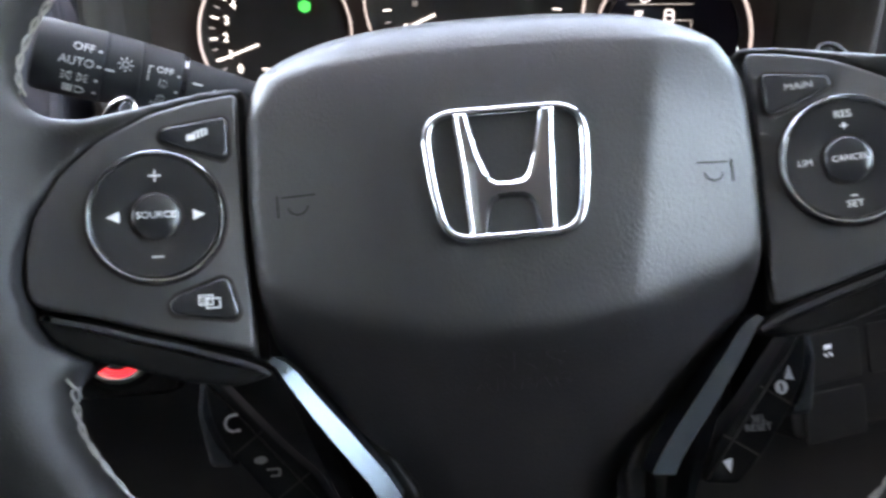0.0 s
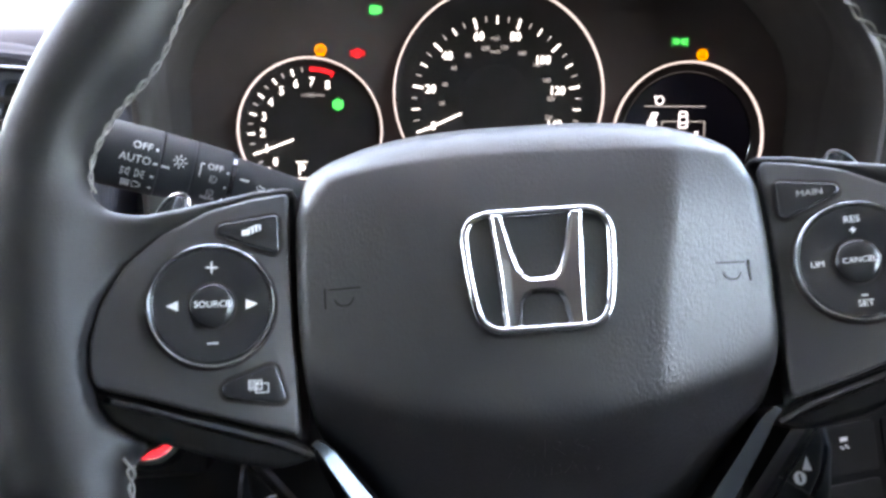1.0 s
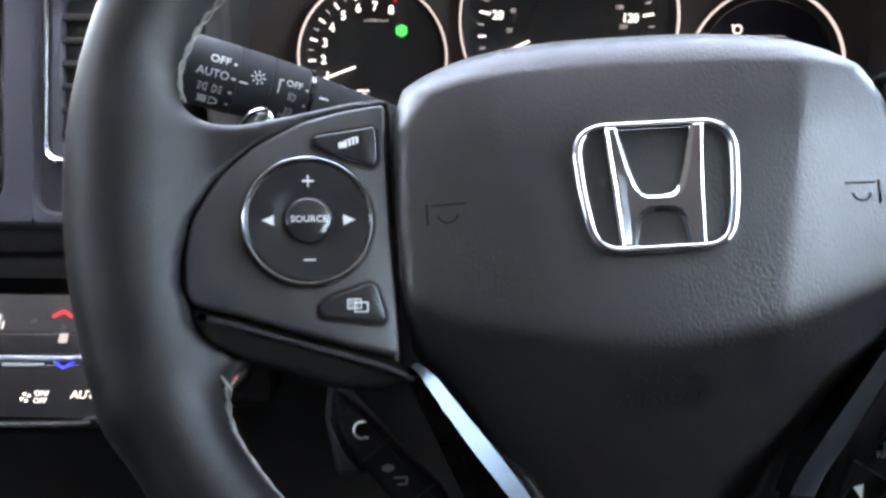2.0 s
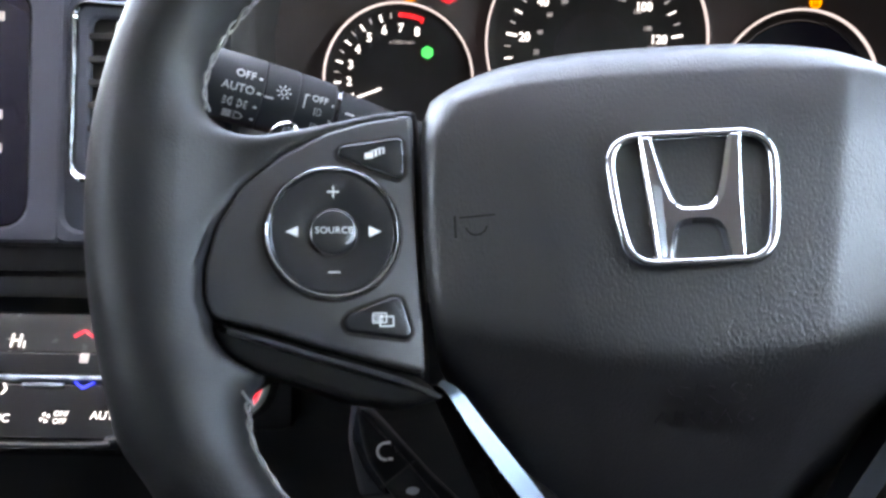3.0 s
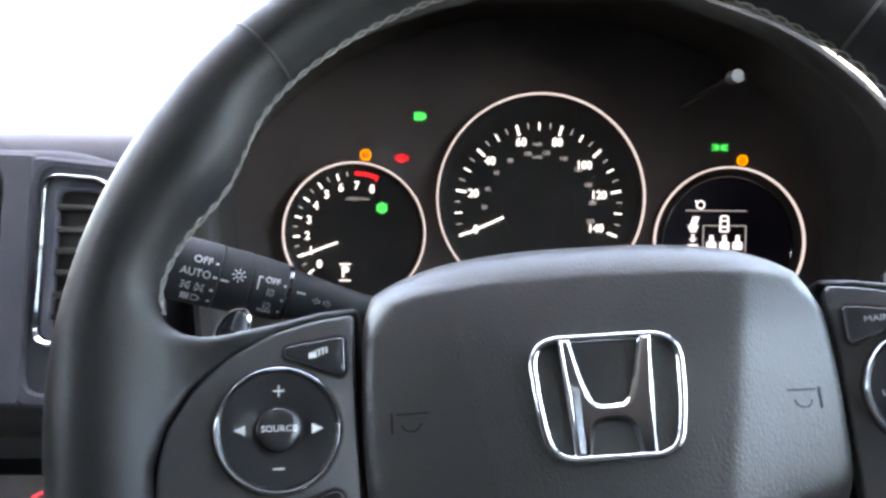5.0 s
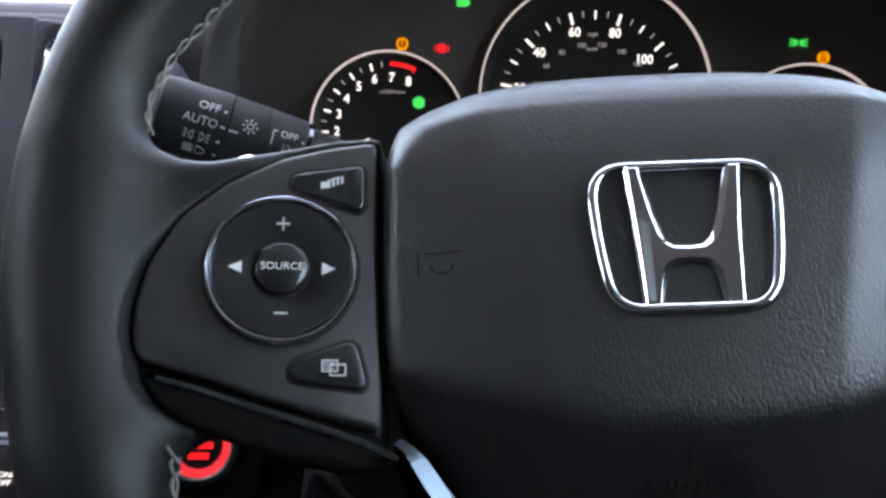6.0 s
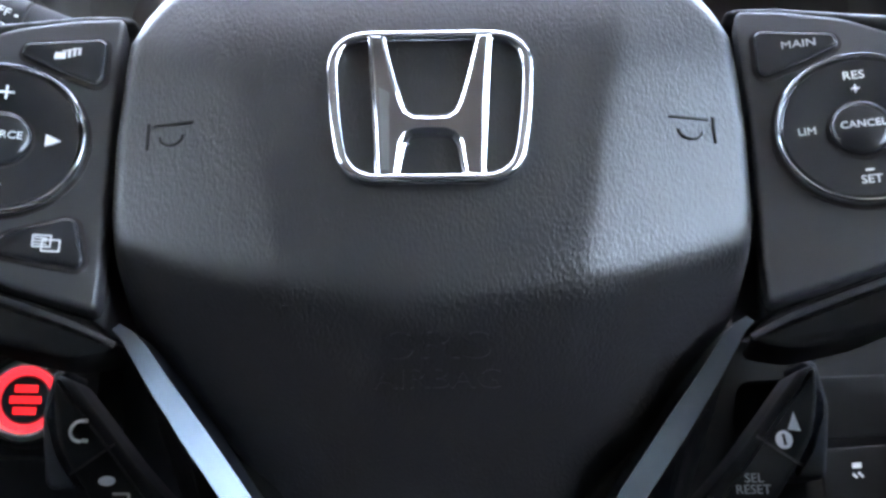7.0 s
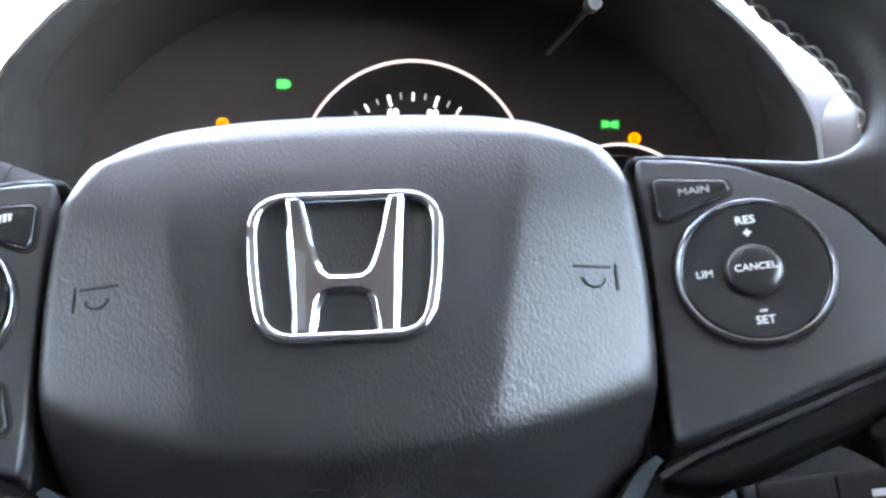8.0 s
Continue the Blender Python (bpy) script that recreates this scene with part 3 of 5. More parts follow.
part("embossed_lettering", onto_cover(lettering("SRS", 0.0085, 0.0012, 0.001, -0.0560, 0, 2.1), 0.0003), PAD_LEATHER, cover, "moulded letters")
part("embossed_lettering", onto_cover(lettering("AIRBAG", 0.0062, 0.0012, 0.001, -0.0628, 0, 1.5), 0.0003), PAD_LEATHER, cover, "moulded letters")
# moulded horn marks on both cheeks
for s in (-1, 1):
    bm = bmesh.new()
    bar(bm, s * 0.0735, 0.0030, s * 0.0735, -0.0042, 0.0007, 0, 0.0003)
    bar(bm, s * 0.0610, 0.0020, s * 0.0720, 0.0022, 0.0006, 0, 0.0003)
    for k in range(8):
        a0, a1 = math.pi * k / 8, math.pi * (k + 1) / 8
        bar(bm, s * (0.0668 + 0.0032 * math.cos(a0)), -0.0012 - 0.0026 * math.sin(a0), s * (0.0668 + 0.0032 * math.cos(a1)), -0.0012 - 0.0026 * math.sin(a1), 0.0006, 0, 0.0003)
    part("horn_mark", onto_cover(mesh_of(bm, "horn_mark", 35), 0.0001), LOW_BLACK, cover, "small moulded horn mark")

# badge: a chrome frame round two posts with a bridge
badge_z = 0.0096
BADGE_DOWN = 0.0006
frame_line = rounded([(-0.0218, -0.0167), (0.0218, -0.0167), (0.0250, 0.0010), (0.0263, 0.0240), (-0.0263, 0.0240), (-0.0250, 0.0010)], 0.0128, 10)
frame_path = [(x * 0.967, 0.0036 - BADGE_DOWN + (y - 0.0038) * 0.96 + 0.0008 * (1 - (x / 0.026) ** 2) * (1 if y > 0 else -1), badge_z) for x, y in frame_line]
badge = part("badge", tube(frame_path, 0.00160, closed=True, sides=14, flat=0.95), CHROME, wheel, "chrome badge on the airbag cover", smooth=180)
# two leaning posts joined by a bridge: a narrow flat face with broad bevels all round
half = [(0.0, 0.0012), (0.0038, 0.0013), (0.0054, 0.0022), (0.0066, 0.0044), (0.0083, 0.0100), (0.0116, 0.0238), (0.0161, 0.0236), (0.0150, 0.0040), (0.0137, -0.0166), (0.0079, -0.0166), (0.0063, -0.0076), (0.0052, -0.0056), (0.0036, -0.0049), (0.0, -0.0047)]
emblem = half + [(-x, y) for x, y in half[::-1]][1:-1]


def emblem_ring(inset, z):
    return [(x, y - BADGE_DOWN, badge_z + z + 0.0004 * (abs(x) / 0.014) ** 2 + 0.02 * (y - 0.003)) for x, y in inset_line(emblem, inset)]


bm = bmesh.new()
add_rings(bm, [emblem_ring(d, z) for d, z in ((0.0, -0.0040), (0.0, -0.0006), (0.0002, 0.0001), (0.0010, 0.0008), (0.0016, 0.0012), (0.0018, 0.0013))])
emblem_part = part("badge_emblem", bm, CHROME, badge, "bevelled chrome posts and bridge, face darkened as a dark reflection", smooth=24)
# the dark reflection on the flat face is put into its colour
emblem_part.data.materials.append(CHROME_SHADED)
for face in emblem_part.data.polygons:
    if len(face.vertices) > 4:
        face.material_index = 1
# added patch that stands for a bright window reflection on the left post
glint_outline = [(-0.0130, 0.0072), (-0.0104, 0.0060), (-0.0078, 0.0006), (-0.0074, -0.0030), (-0.0084, -0.0080), (-0.0096, -0.0152), (-0.0120, -0.0152), (-0.0128, 0.0020)]
bm = bmesh.new()
add_rings(bm, [[(x, y, badge_z - 0.0020) for x, y in glint_outline], [(x, y, badge_z + 0.0016 + 0.02 * (y - 0.003) - 0.20 * (x + 0.0105)) for x, y in glint_outline]])
part("badge_reflection", bm, CHROME_DIM, badge, "tilted chrome patch drawn as a window reflection on the post", smooth=20)

# switch plates on both spokes
def mirrored(line, s):
    return [(-s * x, y) for x, y in line] if s > 0 else [(x, y) for x, y in line]


BUTTON_UP = [(-0.1106, 0.0250), (-0.1098, 0.0287), (-0.0905, 0.0322), (-0.0888, 0.0310), (-0.0886, 0.0198), (-0.0905, 0.0178), (-0.1000, 0.0208)]
BUTTON_LOW = [(-0.1098, -0.0285), (-0.1078, -0.0258), (-0.0932, -0.0207), (-0.0907, -0.0218), (-0.0878, -0.0325), (-0.0895, -0.0346), (-0.1086, -0.0318)]


def plate_side(s):
    line = mirrored(PLATE, s)
    soft_line = rounded([(p[0], p[1]) for p in line], 0.0030, 4)
    p = part("switch_plate", prism(soft_line, -0.012, -0.0012, 0.0016), SATIN_PLASTIC, wheel, "satin black spoke plate with thumb switches")
    p.matrix_local = leaning(s)
    cx = s * 0.1122
    part("dial_well", prism(ring_of(0.0223, cx, 0, 64), -0.0011, -0.0006), DIAL_FACE, p, "dark gap round the dial")
    ring = part("dial_ring", lathe([(0.0198, -0.001), (0.0199, 0.0008), (0.0201, 0.0016), (0.0205, 0.0021), (0.0209, 0.0022), (0.0213, 0.0019), (0.0216, 0.0012), (0.0217, 0.0003), (0.0217, -0.001)], 96, cx=cx, cap=False), CHROME, p, "thin chrome ring")
    dial = part("dial", lathe([(0.0200, -0.001), (0.0200, 0.0004), (0.0193, 0.0011), (0.0165, 0.0013), (0.0120, 0.0004), (0.0085, -0.0002), (0.0084, -0.0010)], 64, cx=cx), BUTTON_PLASTIC, p, "round four-way thumb switch")
    part("centre_button", lathe([(0.0077, -0.001), (0.0077, 0.0008), (0.0074, 0.0014), (0.0066, 0.0019), (0.0050, 0.0023), (0.0034, 0.0025), (0.0018, 0.0026), (0.0004, 0.0026)], 40, cx=cx), BUTTON_PLASTIC, p, "domed round centre button")
    up = mirrored(BUTTON_UP, s)
    part("button_gap", prism(inset_line(rounded(up, 0.0016), -0.0010), -0.0012, -0.0008), DIAL_FACE, p, "dark gap round the button")
    part("button", prism(rounded(up, 0.0016), -0.0012, 0.0012, 0.0012), BUTTON_PLASTIC, p, "wedge-shaped push button")
    z = 0.00135
    if s < 0:
        low_line = mirrored(BUTTON_LOW, s)
        part("button_gap", prism(inset_line(rounded(low_line, 0.0016), -0.0010), -0.0012, -0.0008), DIAL_FACE, p, "dark gap round the button")
        part("button", prism(rounded(low_line, 0.0016), -0.0012, 0.0012, 0.0012), BUTTON_PLASTIC, p, "wedge-shaped push button")
        part("word", lettering("SOURCE", 0.0030, 0.0002, cx, 0, 0.0027, 1.05), PRINT, p, "small white word")
        bm = bar(bmesh.new(), cx - 0.0019, 0.0131, cx + 0.0019, 0.0131, 0.00045, 0.0008, z)
        part("plus_mark", bar(bm, cx, 0.0112, cx, 0.0150, 0.00045, 0.0008, z), PRINT, p, "white plus sign")
        part("minus_mark", bar(bmesh.new(), cx - 0.0019, -0.0131, cx + 0.0019, -0.0131, 0.00045, 0.0008, z), PRINT, p, "white minus sign")
        for t in (-1, 1):
            part("arrow_mark", prism([(cx + t * 0.0112, 0.0017), (cx + t * 0.0112, -0.0017), (cx + t * 0.0150, 0.0)], 0.0006, z), PRINT, p, "white arrow")
        bm = bmesh.new()
        for k in range(4):
            x, y = -0.0990 + 0.00125 * k, 0.0256 + 0.0005 * k
            wide = 0.0028 if k == 0 else 0.0007
            prism([(x - wide, y - 0.0010 - 0.15 * wide), (x, y - 0.0010), (x, y + 0.0010), (x - wide, y + 0.0010 - 0.15 * wide)], 0.0010, z, bm=bm)
            if k:
                bar(bm, x - 0.0022, y + 0.0007, x, y + 0.0010, 0.0003, 0.0010, z)
        part("menu_mark", bm, PRINT, p, "white stacked-pages mark")
        bm = bmesh.new()
        for ox, oy in ((0, 0), (0.0022, -0.0011)):
            o = rrect(0.0046, 0.0034, 0.0003, -0.0984 + ox, -0.0278 + oy)
            frame_plate(o, inset_line(o, 0.0004), 0.0010, z, bm=bm)
        for k in (-1, 0, 1):
            bar(bm, -0.1002, -0.0278 + k * 0.0008, -0.0972, -0.0278 + k * 0.0008, 0.0003, 0.0010, z)
        part("screen_mark", bm, PRINT, p, "white overlapping-screens mark")
    else:
        part("word", lettering("MAIN", 0.0031, 0.0002, 0.1000, 0.0262, z, 1.2), PRINT_SOFT, p, "small white word")
        part("word", lettering("CANCEL", 0.0028, 0.0002, cx, 0, 0.0027, 1.05), PRINT, p, "small white word")
        part("word", lettering("RES", 0.0034, 0.0002, cx, 0.0148, z, 1.05), PRINT, p, "small white word")
        part("word", lettering("SET", 0.0032, 0.0002, cx, -0.0150, z, 1.05), PRINT, p, "small white word")
        part("word", lettering("LIM", 0.0030, 0.0002, cx - 0.0135, 0, z - 0.0003, 1.05), PRINT, p, "small white word")
        bm = bar(bmesh.new(), cx - 0.0010, 0.0111, cx + 0.0010, 0.0111, 0.0004, 0.0006, z)
        part("plus_mark", bar(bm, cx, 0.0101, cx, 0.0121, 0.0004, 0.0006, z), PRINT, p, "white plus sign")
        part("minus_mark", bar(bmesh.new(), cx - 0.0010, -0.0122, cx + 0.0010, -0.0122, 0.0004, 0.0006, z), PRINT, p, "white minus sign")
    # gloss black fillet under the plate, and the silver strip that runs down the lower spoke
    o = mirrored(BEZEL, s)
    part("lower_bezel", prism(rounded(o, 0.004), -0.030, -0.0045, 0.003), LOW_BLACK, wheel, "black lower spoke bezel").matrix_local = leaning(s)
    ridge = [(-0.1475, -0.0312), (-0.1350, -0.0340), (-0.1200, -0.0384), (-0.1049, -0.0426), (-0.0895, -0.0478), (-0.0790, -0.0526)]
    part("bezel_ridge", tube([(x, y, -0.0046) for x, y in mirrored(drawn_in(ridge), s)], 0.0009, sides=8), SATIN_PLASTIC, wheel, "thin raised ridge along the bezel").matrix_local = leaning(s)
    inner = [(-0.0800, -0.0472), (-0.0765, -0.0492), (-0.0730, -0.0525), (-0.0665, -0.0610), (-0.0563, -0.0735), (-0.0446, -0.0885), (-0.0400, -0.0960)]
    outer = [(-0.0815, -0.0488), (-0.0788, -0.0514), (-0.0765, -0.0548), (-0.0706, -0.0636), (-0.0612, -0.0765), (-0.0502, -0.0905), (-0.0467, -0.0965)]
    rows = []
    # the strip falls back towards the column and turns in towards the cover
    for (xi, yi), (xo, yo) in zip(inner, outer):
        fall = 0.30 * max(0.0, -0.050 - yi)
        far = 1 + fall / 0.26
        xi, xo, yi, yo = xi * far, xo * far, -0.07 + (yi + 0.07) * far, -0.07 + (yo + 0.07) * far
        rise = 0.46 * math.hypot(xo - xi, yo - yi)
        rows.append([(-s * x if s > 0 else x, y, z) for x, y, z in ((xo, yo, -0.040), (xo, yo, -0.0110 - fall + rise), (xi, yi, -0.0110 - fall), (xi, yi, -0.040))])
    bm = bmesh.new()
    add_rings(bm, rows)
    part("silver_strip", bm, STRIP_METAL, wheel, "bluish silver strip down the lower spoke")
    o = [(-0.0880, -0.0490), (-0.0800, -0.0520), (-0.0700, -0.0660), (-0.0560, -0.0850), (-0.0460, -0.1010), (-0.0420, -0.1600), (-0.0360, -0.1600), (-0.0360, -0.0990), (-0.0420, -0.0875), (-0.0535, -0.0725), (-0.0640, -0.0600), (-0.0745, -0.0455)]
    part("lower_spoke", prism(rounded(mirrored(o, s), 0.003), -0.056, -0.0400, 0.003), LOW_BLACK, wheel, "black lower spoke")


plate_side(-1)
plate_side(1)
part("hub_back", prism(rrect(0.150, 0.070, 0.02, 0, 0.012), -0.056, -0.038, 0.004), DEEP_BLACK, wheel, "dark body behind the airbag cover")


# small switch pods that stand back below the spokes
def pod(s, marks):
    o = mirrored([(-0.1130, -0.0520), (-0.1080, -0.0535), (-0.0990, -0.0640), (-0.0870, -0.0780), (-0.0740, -0.0910), (-0.0660, -0.1060), (-0.0800, -0.1080), (-0.0920, -0.0960), (-0.1030, -0.0820), (-0.1090, -0.0730), (-0.1120, -0.0620)], s)
    p = part("switch_pod", prism(rounded(o, 0.003), -0.066, -0.0500, 0.002), LOW_BLACK, wheel, "dark switch pod below the spoke")
    o2 = mirrored([(-0.1150, -0.0500), (-0.1100, -0.0500), (-0.1135, -0.0640), (-0.1085, -0.0760), (-0.1010, -0.0850), (-0.1130, -0.0850), (-0.1170, -0.0640)], s)
    part("pod_bracket", prism(rounded(o2, 0.003), -0.070, -0.0545, 0.002), STALK_PLASTIC, p, "grey bracket beside the pod")
    for a, b in (((-0.0925, -0.0730), (-0.1045, -0.0815)), ((-0.0765, -0.0895), (-0.0895, -0.0985))):
        part("pod_joint", bar(bmesh.new(), -s * a[0], a[1], -s * b[0], b[1], 0.0007, -0.0502, -0.0498), DEEP_BLACK, p, "thin joint between buttons")
    marks(p)


def left_marks(p):
    z0, z1 = -0.0501, -0.0497
    arc = [(-0.1026 + 0.0029 * math.cos(radians(a)), -0.0692 + 0.0029 * math.sin(radians(a)), z1) for a in range(75, 290, 12)]
    bm = tube(arc, 0.0005, sides=6)
    bar(bm, -0.1021, -0.0662, -0.1008, -0.0662, 0.0011, z0, z1)
    bar(bm, -0.1019, -0.0718, -0.1002, -0.0720, 0.0011, z0, z1)
    part("phone_mark", bm, PRINT, p, "white handset mark")
    part("voice_mark", prism([(-0.0935 + 0.0024 * math.cos(a * 0.4), -0.0832 + 0.0014 * math.sin(a * 0.4)) for a in range(16)], z0, z1), PRINT_DIM, p, "grey voice mark")
    bm = bmesh.new()
    for a, b in (((-0.0914, -0.0868), (-0.0868, -0.0868)), ((-0.0868, -0.0868), (-0.0868, -0.0892)), ((-0.0868, -0.0892), (-0.0902, -0.0892))):
        bar(bm, *a, *b, 0.0007, z0, z1)
    part("hang_up_mark", bm, PRINT_DIM, p, "white return arrow mark")


def right_marks(p):
    z0, z1 = -0.0501, -0.0497
    part("arrow_mark", prism([(0.1016, -0.0712), (0.1052, -0.0717), (0.1038, -0.0662)], z0, z1), PRINT, p, "white up arrow")
    info = part("info_mark", prism([(0.1001 + x * 0.92, -0.0741 + y) for x, y in ring_of(0.0026, 0, 0, 24)], z0, z1), PRINT, p, "white oval info mark")
    part("info_letter", bar(bmesh.new(), 0.0999, -0.0725, 0.1003, -0.0757, 0.0008, z1, z1 + 0.0002), DIAL_FACE, info, "dark letter stroke")
    part("word", lettering("SEL", 0.0036, 0.0002, 0.0901, -0.0848, z1, 1.05), PRINT_DIM, p, "small grey word")
    part("word", lettering("RESET", 0.0036, 0.0002, 0.0895, -0.0879, z1, 1.05), PRINT_DIM, p, "small grey word")
    part("arrow_mark", prism([(0.0748, -0.0988), (0.0784, -0.0980), (0.0772, -0.1032)], z0, z1), PRINT, p, "white down arrow")


pod(-1, left_marks)
pod(1, right_marks)
# shift paddles behind the spokes, chrome-edged; the right edge is dulled against glare
arc = curve_through([(-0.1500, 0.0420, -0.052), (-0.1480, 0.0500, -0.053), (-0.1430, 0.0565, -0.054), (-0.1370, 0.0580, -0.054), (-0.1340, 0.0540, -0.054), (-0.1350, 0.0440, -0.053)], 6, False)
for s in (-1, 1):
    line = [(-s * p.x if s > 0 else p.x, p.y) for p in arc]
    pd = part("shift_paddle", prism(line + [(s * 0.1350, 0.020), (s * 0.1500, 0.020)], -0.058, -0.0545, 0.001), GLOSS_BLACK, wheel, "gloss black shift paddle, edge chrome on the left, dulled on the right")
    part("chrome_edge", tube([(x, y, -0.0543) for x, y in line], 0.0006, sides=8), CHROME if s < 0 else SATIN_PLASTIC, pd, "paddle edge, chrome on the left, darkened on the right against glint")
    # bright face on the left only, so that the right paddle stays dim
    if s < 0:
        part("paddle_face", prism(rounded([(s * 0.1425, 0.0490), (s * 0.1350, 0.0470), (s * 0.1355, 0.0560), (s * 0.1395, 0.0570)], 0.0015), -0.0546, -0.0540, 0.0003), CHROME_DIM, pd, "bright paddle face")

# ---------------------------------------------------------------- steering column and stalks
col = thing("steering_column", WHEEL, "dark plastic steering column shroud behind the wheel", "steering column")
bm = bmesh.new()
add_rings(bm, [[(p[0] * k, p[1] * k - 0.012, w) for p in rrect(0.130, 0.105, 0.035)] for k, w in ((0.90, -0.052), (1.0, -0.060), (1.0, -0.12), (0.95, -0.20), (0.9, -0.30))])
part("shroud", bm, DASH_DARK, col)
part("shroud_joint", frame_plate(rrect(0.1315, 0.1065, 0.035, 0, -0.012), rrect(0.128, 0.103, 0.034, 0, -0.012), -0.092, -0.0905), DEEP_BLACK, col, "dark joint line")


def stalk(name, tip, root, label, marks=None):
    tip, root = Vector(tip), Vector(root)
    way = (root - tip).normalized()
    face = (Vector((0, 0, 1.12)) - tip)
    face = (face - way * face.dot(way)).normalized()
    # local x along the stalk from its tip, z towards the driver
    y = face.cross(way)
    m = Matrix.Translation(tip) @ Matrix((way, y, face)).transposed().to_4x4()
    e = thing(name, m, label, "stalk")
    length = (root - tip).length

    def turned(profile, n=40):
        bm = bmesh.new()
        add_rings(bm, [[(x, r * math.sin(2 * math.pi * k / n), r * math.cos(2 * math.pi * k / n)) for k in range(n)] for x, r in profile])
        return bm
    part("knob", turned([(-0.0065, 0.0132), (-0.0055, 0.0145), (-0.0020, 0.0149), (0.0205, 0.0149), (0.0212, 0.0143)]), STALK_PLASTIC, e, "ribbed end knob")
    part("sleeve", turned([(0.0210, 0.0138), (0.0216, 0.0147), (0.0350, 0.0144), (0.0358, 0.0138)]), STALK_PLASTIC, e)
    part("ring", turned([(0.0356, 0.0138), (0.0360, 0.0143), (0.0512, 0.0135), (0.0518, 0.0128)]), STALK_PLASTIC, e, "fog lamp ring")
    part("ring_joint", turned([(0.0516, 0.0124), (0.0520, 0.0133), (0.0538, 0.0133), (0.0542, 0.0124)]), GLOSS_BLACK, e, "dark joint ring")
    part("stem", turned([(0.0540, 0.0118), (0.0700, 0.0104), (0.0900, 0.0086), (length, 0.0080), (length + 0.03, 0.0080)]), STALK_PLASTIC, e)

    def wrap(me, at, angle, radius):
        for v in me.vertices:
            a = angle + v.co.y / radius
            r = radius + v.co.z
            v.co = (at + v.co.x, r * math.sin(a), r * math.cos(a))
        return me
    if marks:
        marks(e, wrap)
    return e


def left_stalk_marks(e, wrap):
    R = 0.0150
    part("word", wrap(lettering("OFF", 0.0048, 0.0002, wide=1.0), 0.0125, radians(28), R), PRINT_SOFT, e, "white word")
    part("word", wrap(lettering("AUTO", 0.0048, 0.0002, wide=1.0), 0.0105, radians(4), R), PRINT_SOFT, e, "white word")
    for k, (x0, x1) in enumerate(((0.0182, 0.0194), (0.0182, 0.0200), (0.0182, 0.0196), (0.0182, 0.0196))):
        bm = fine(bar(bmesh.new(), x0, 0, x1, 0, 0.0009, -0.0001, 0.0001), 0.001)
        part("index_mark", wrap(mesh_of(bm, "index_mark", 35), 0.0, radians((27, 3, -20, -44)[k]), R), PRINT_SOFT, e, "white index mark")
    # side lamps mark
    bm = bmesh.new()
    for s in (-1, 1):
        o = [(s * 0.0012 + s * 0.0018 * math.sin(a * 0.35), 0.0019 * math.cos(a * 0.35)) for a in range(10)]
        frame_plate(o, inset_line(o, 0.0004), -0.0001, 0.0001, bm=bm)
        for t in (-1, 0, 1):
            bar(bm, s * 0.0036, t * 0.0011, s * 0.0050, t * 0.0016, 0.0004, -0.0001, 0.0001)
    part("side_lamp_mark", wrap(mesh_of(bm, "side_lamp_mark", 35), 0.0105, radians(-20), R), PRINT_SOFT, e, "white side lamp mark")
    bm = bmesh.new()
    o = [(0.0006, 0.0021), (0.0022, 0.0020), (0.0038, 0.0012), (0.0043, 0.0), (0.0038, -0.0012), (0.0022, -0.0020), (0.0006, -0.0021)]
    frame_plate(o, inset_line(o, 0.0004), -0.0001, 0.0001, bm=bm)
    for t in range(5):
        bar(bm, -0.0042, (t - 2) * 0.0009, -0.0004, (t - 2) * 0.0009, 0.0004, -0.0001, 0.0001)
    part("headlamp_mark", wrap(mesh_of(bm, "headlamp_mark", 35), 0.0108, radians(-44), R), PRINT_SOFT, e, "white headlamp mark")
    # lamp switch mark on the sleeve
    bm = bmesh.new()
    o = ring_of(0.0014, 0, 0, 16)
    frame_plate(o, inset_line(o, 0.0004), -0.0001, 0.0001, bm=bm)
    for k in range(8):
        a = math.pi * k / 4
        bar(bm, 0.0020 * math.cos(a), 0.0020 * math.sin(a), 0.0031 * math.cos(a), 0.0031 * math.sin(a), 0.0005, -0.0001, 0.0001)
    part("lamp_mark", wrap(mesh_of(bm, "lamp_mark", 35), 0.0290, radians(17), 0.0146), PRINT_SOFT, e, "white lamp mark")
    part("index_mark", wrap(mesh_of(fine(bar(bmesh.new(), 0.0215, 0, 0.0252, 0, 0.0008, -0.0001, 0.0001), 0.001), "index_mark", 35), 0.0, radians(2), 0.0148), PRINT_SOFT, e, "white index mark")
    part("word", wrap(lettering("OFF", 0.0040, 0.0002), 0.0445, radians(22), 0.0140), PRINT_SOFT, e, "white word")
    bm = bmesh.new()
    bar(bm, 0.0382, 0.0022, 0.0382, -0.0038, 0.0005, -0.0001, 0.0001)
    bar(bm, 0.0382, 0.0022, 0.0398, 0.0022, 0.0005, -0.0001, 0.0001)
    part("bracket_mark", wrap(mesh_of(fine(bm, 0.001), "bracket_mark", 35), 0.0, radians(16), 0.0141), PRINT_SOFT, e, "white bracket mark")
    for ang in (0, -27):
        bm = bmesh.new()
        o = [(0.0002, 0.0016), (0.0012, 0.0015), (0.0020, 0.0008), (0.0020, -0.0008), (0.0012, -0.0015), (0.0002, -0.0016)]
        frame_plate(o, inset_line(o, 0.0003), -0.0001, 0.0001, bm=bm)
        bar(bm, -0.0008, 0.0016, -0.0008, -0.0016, 0.0004, -0.0001, 0.0001)
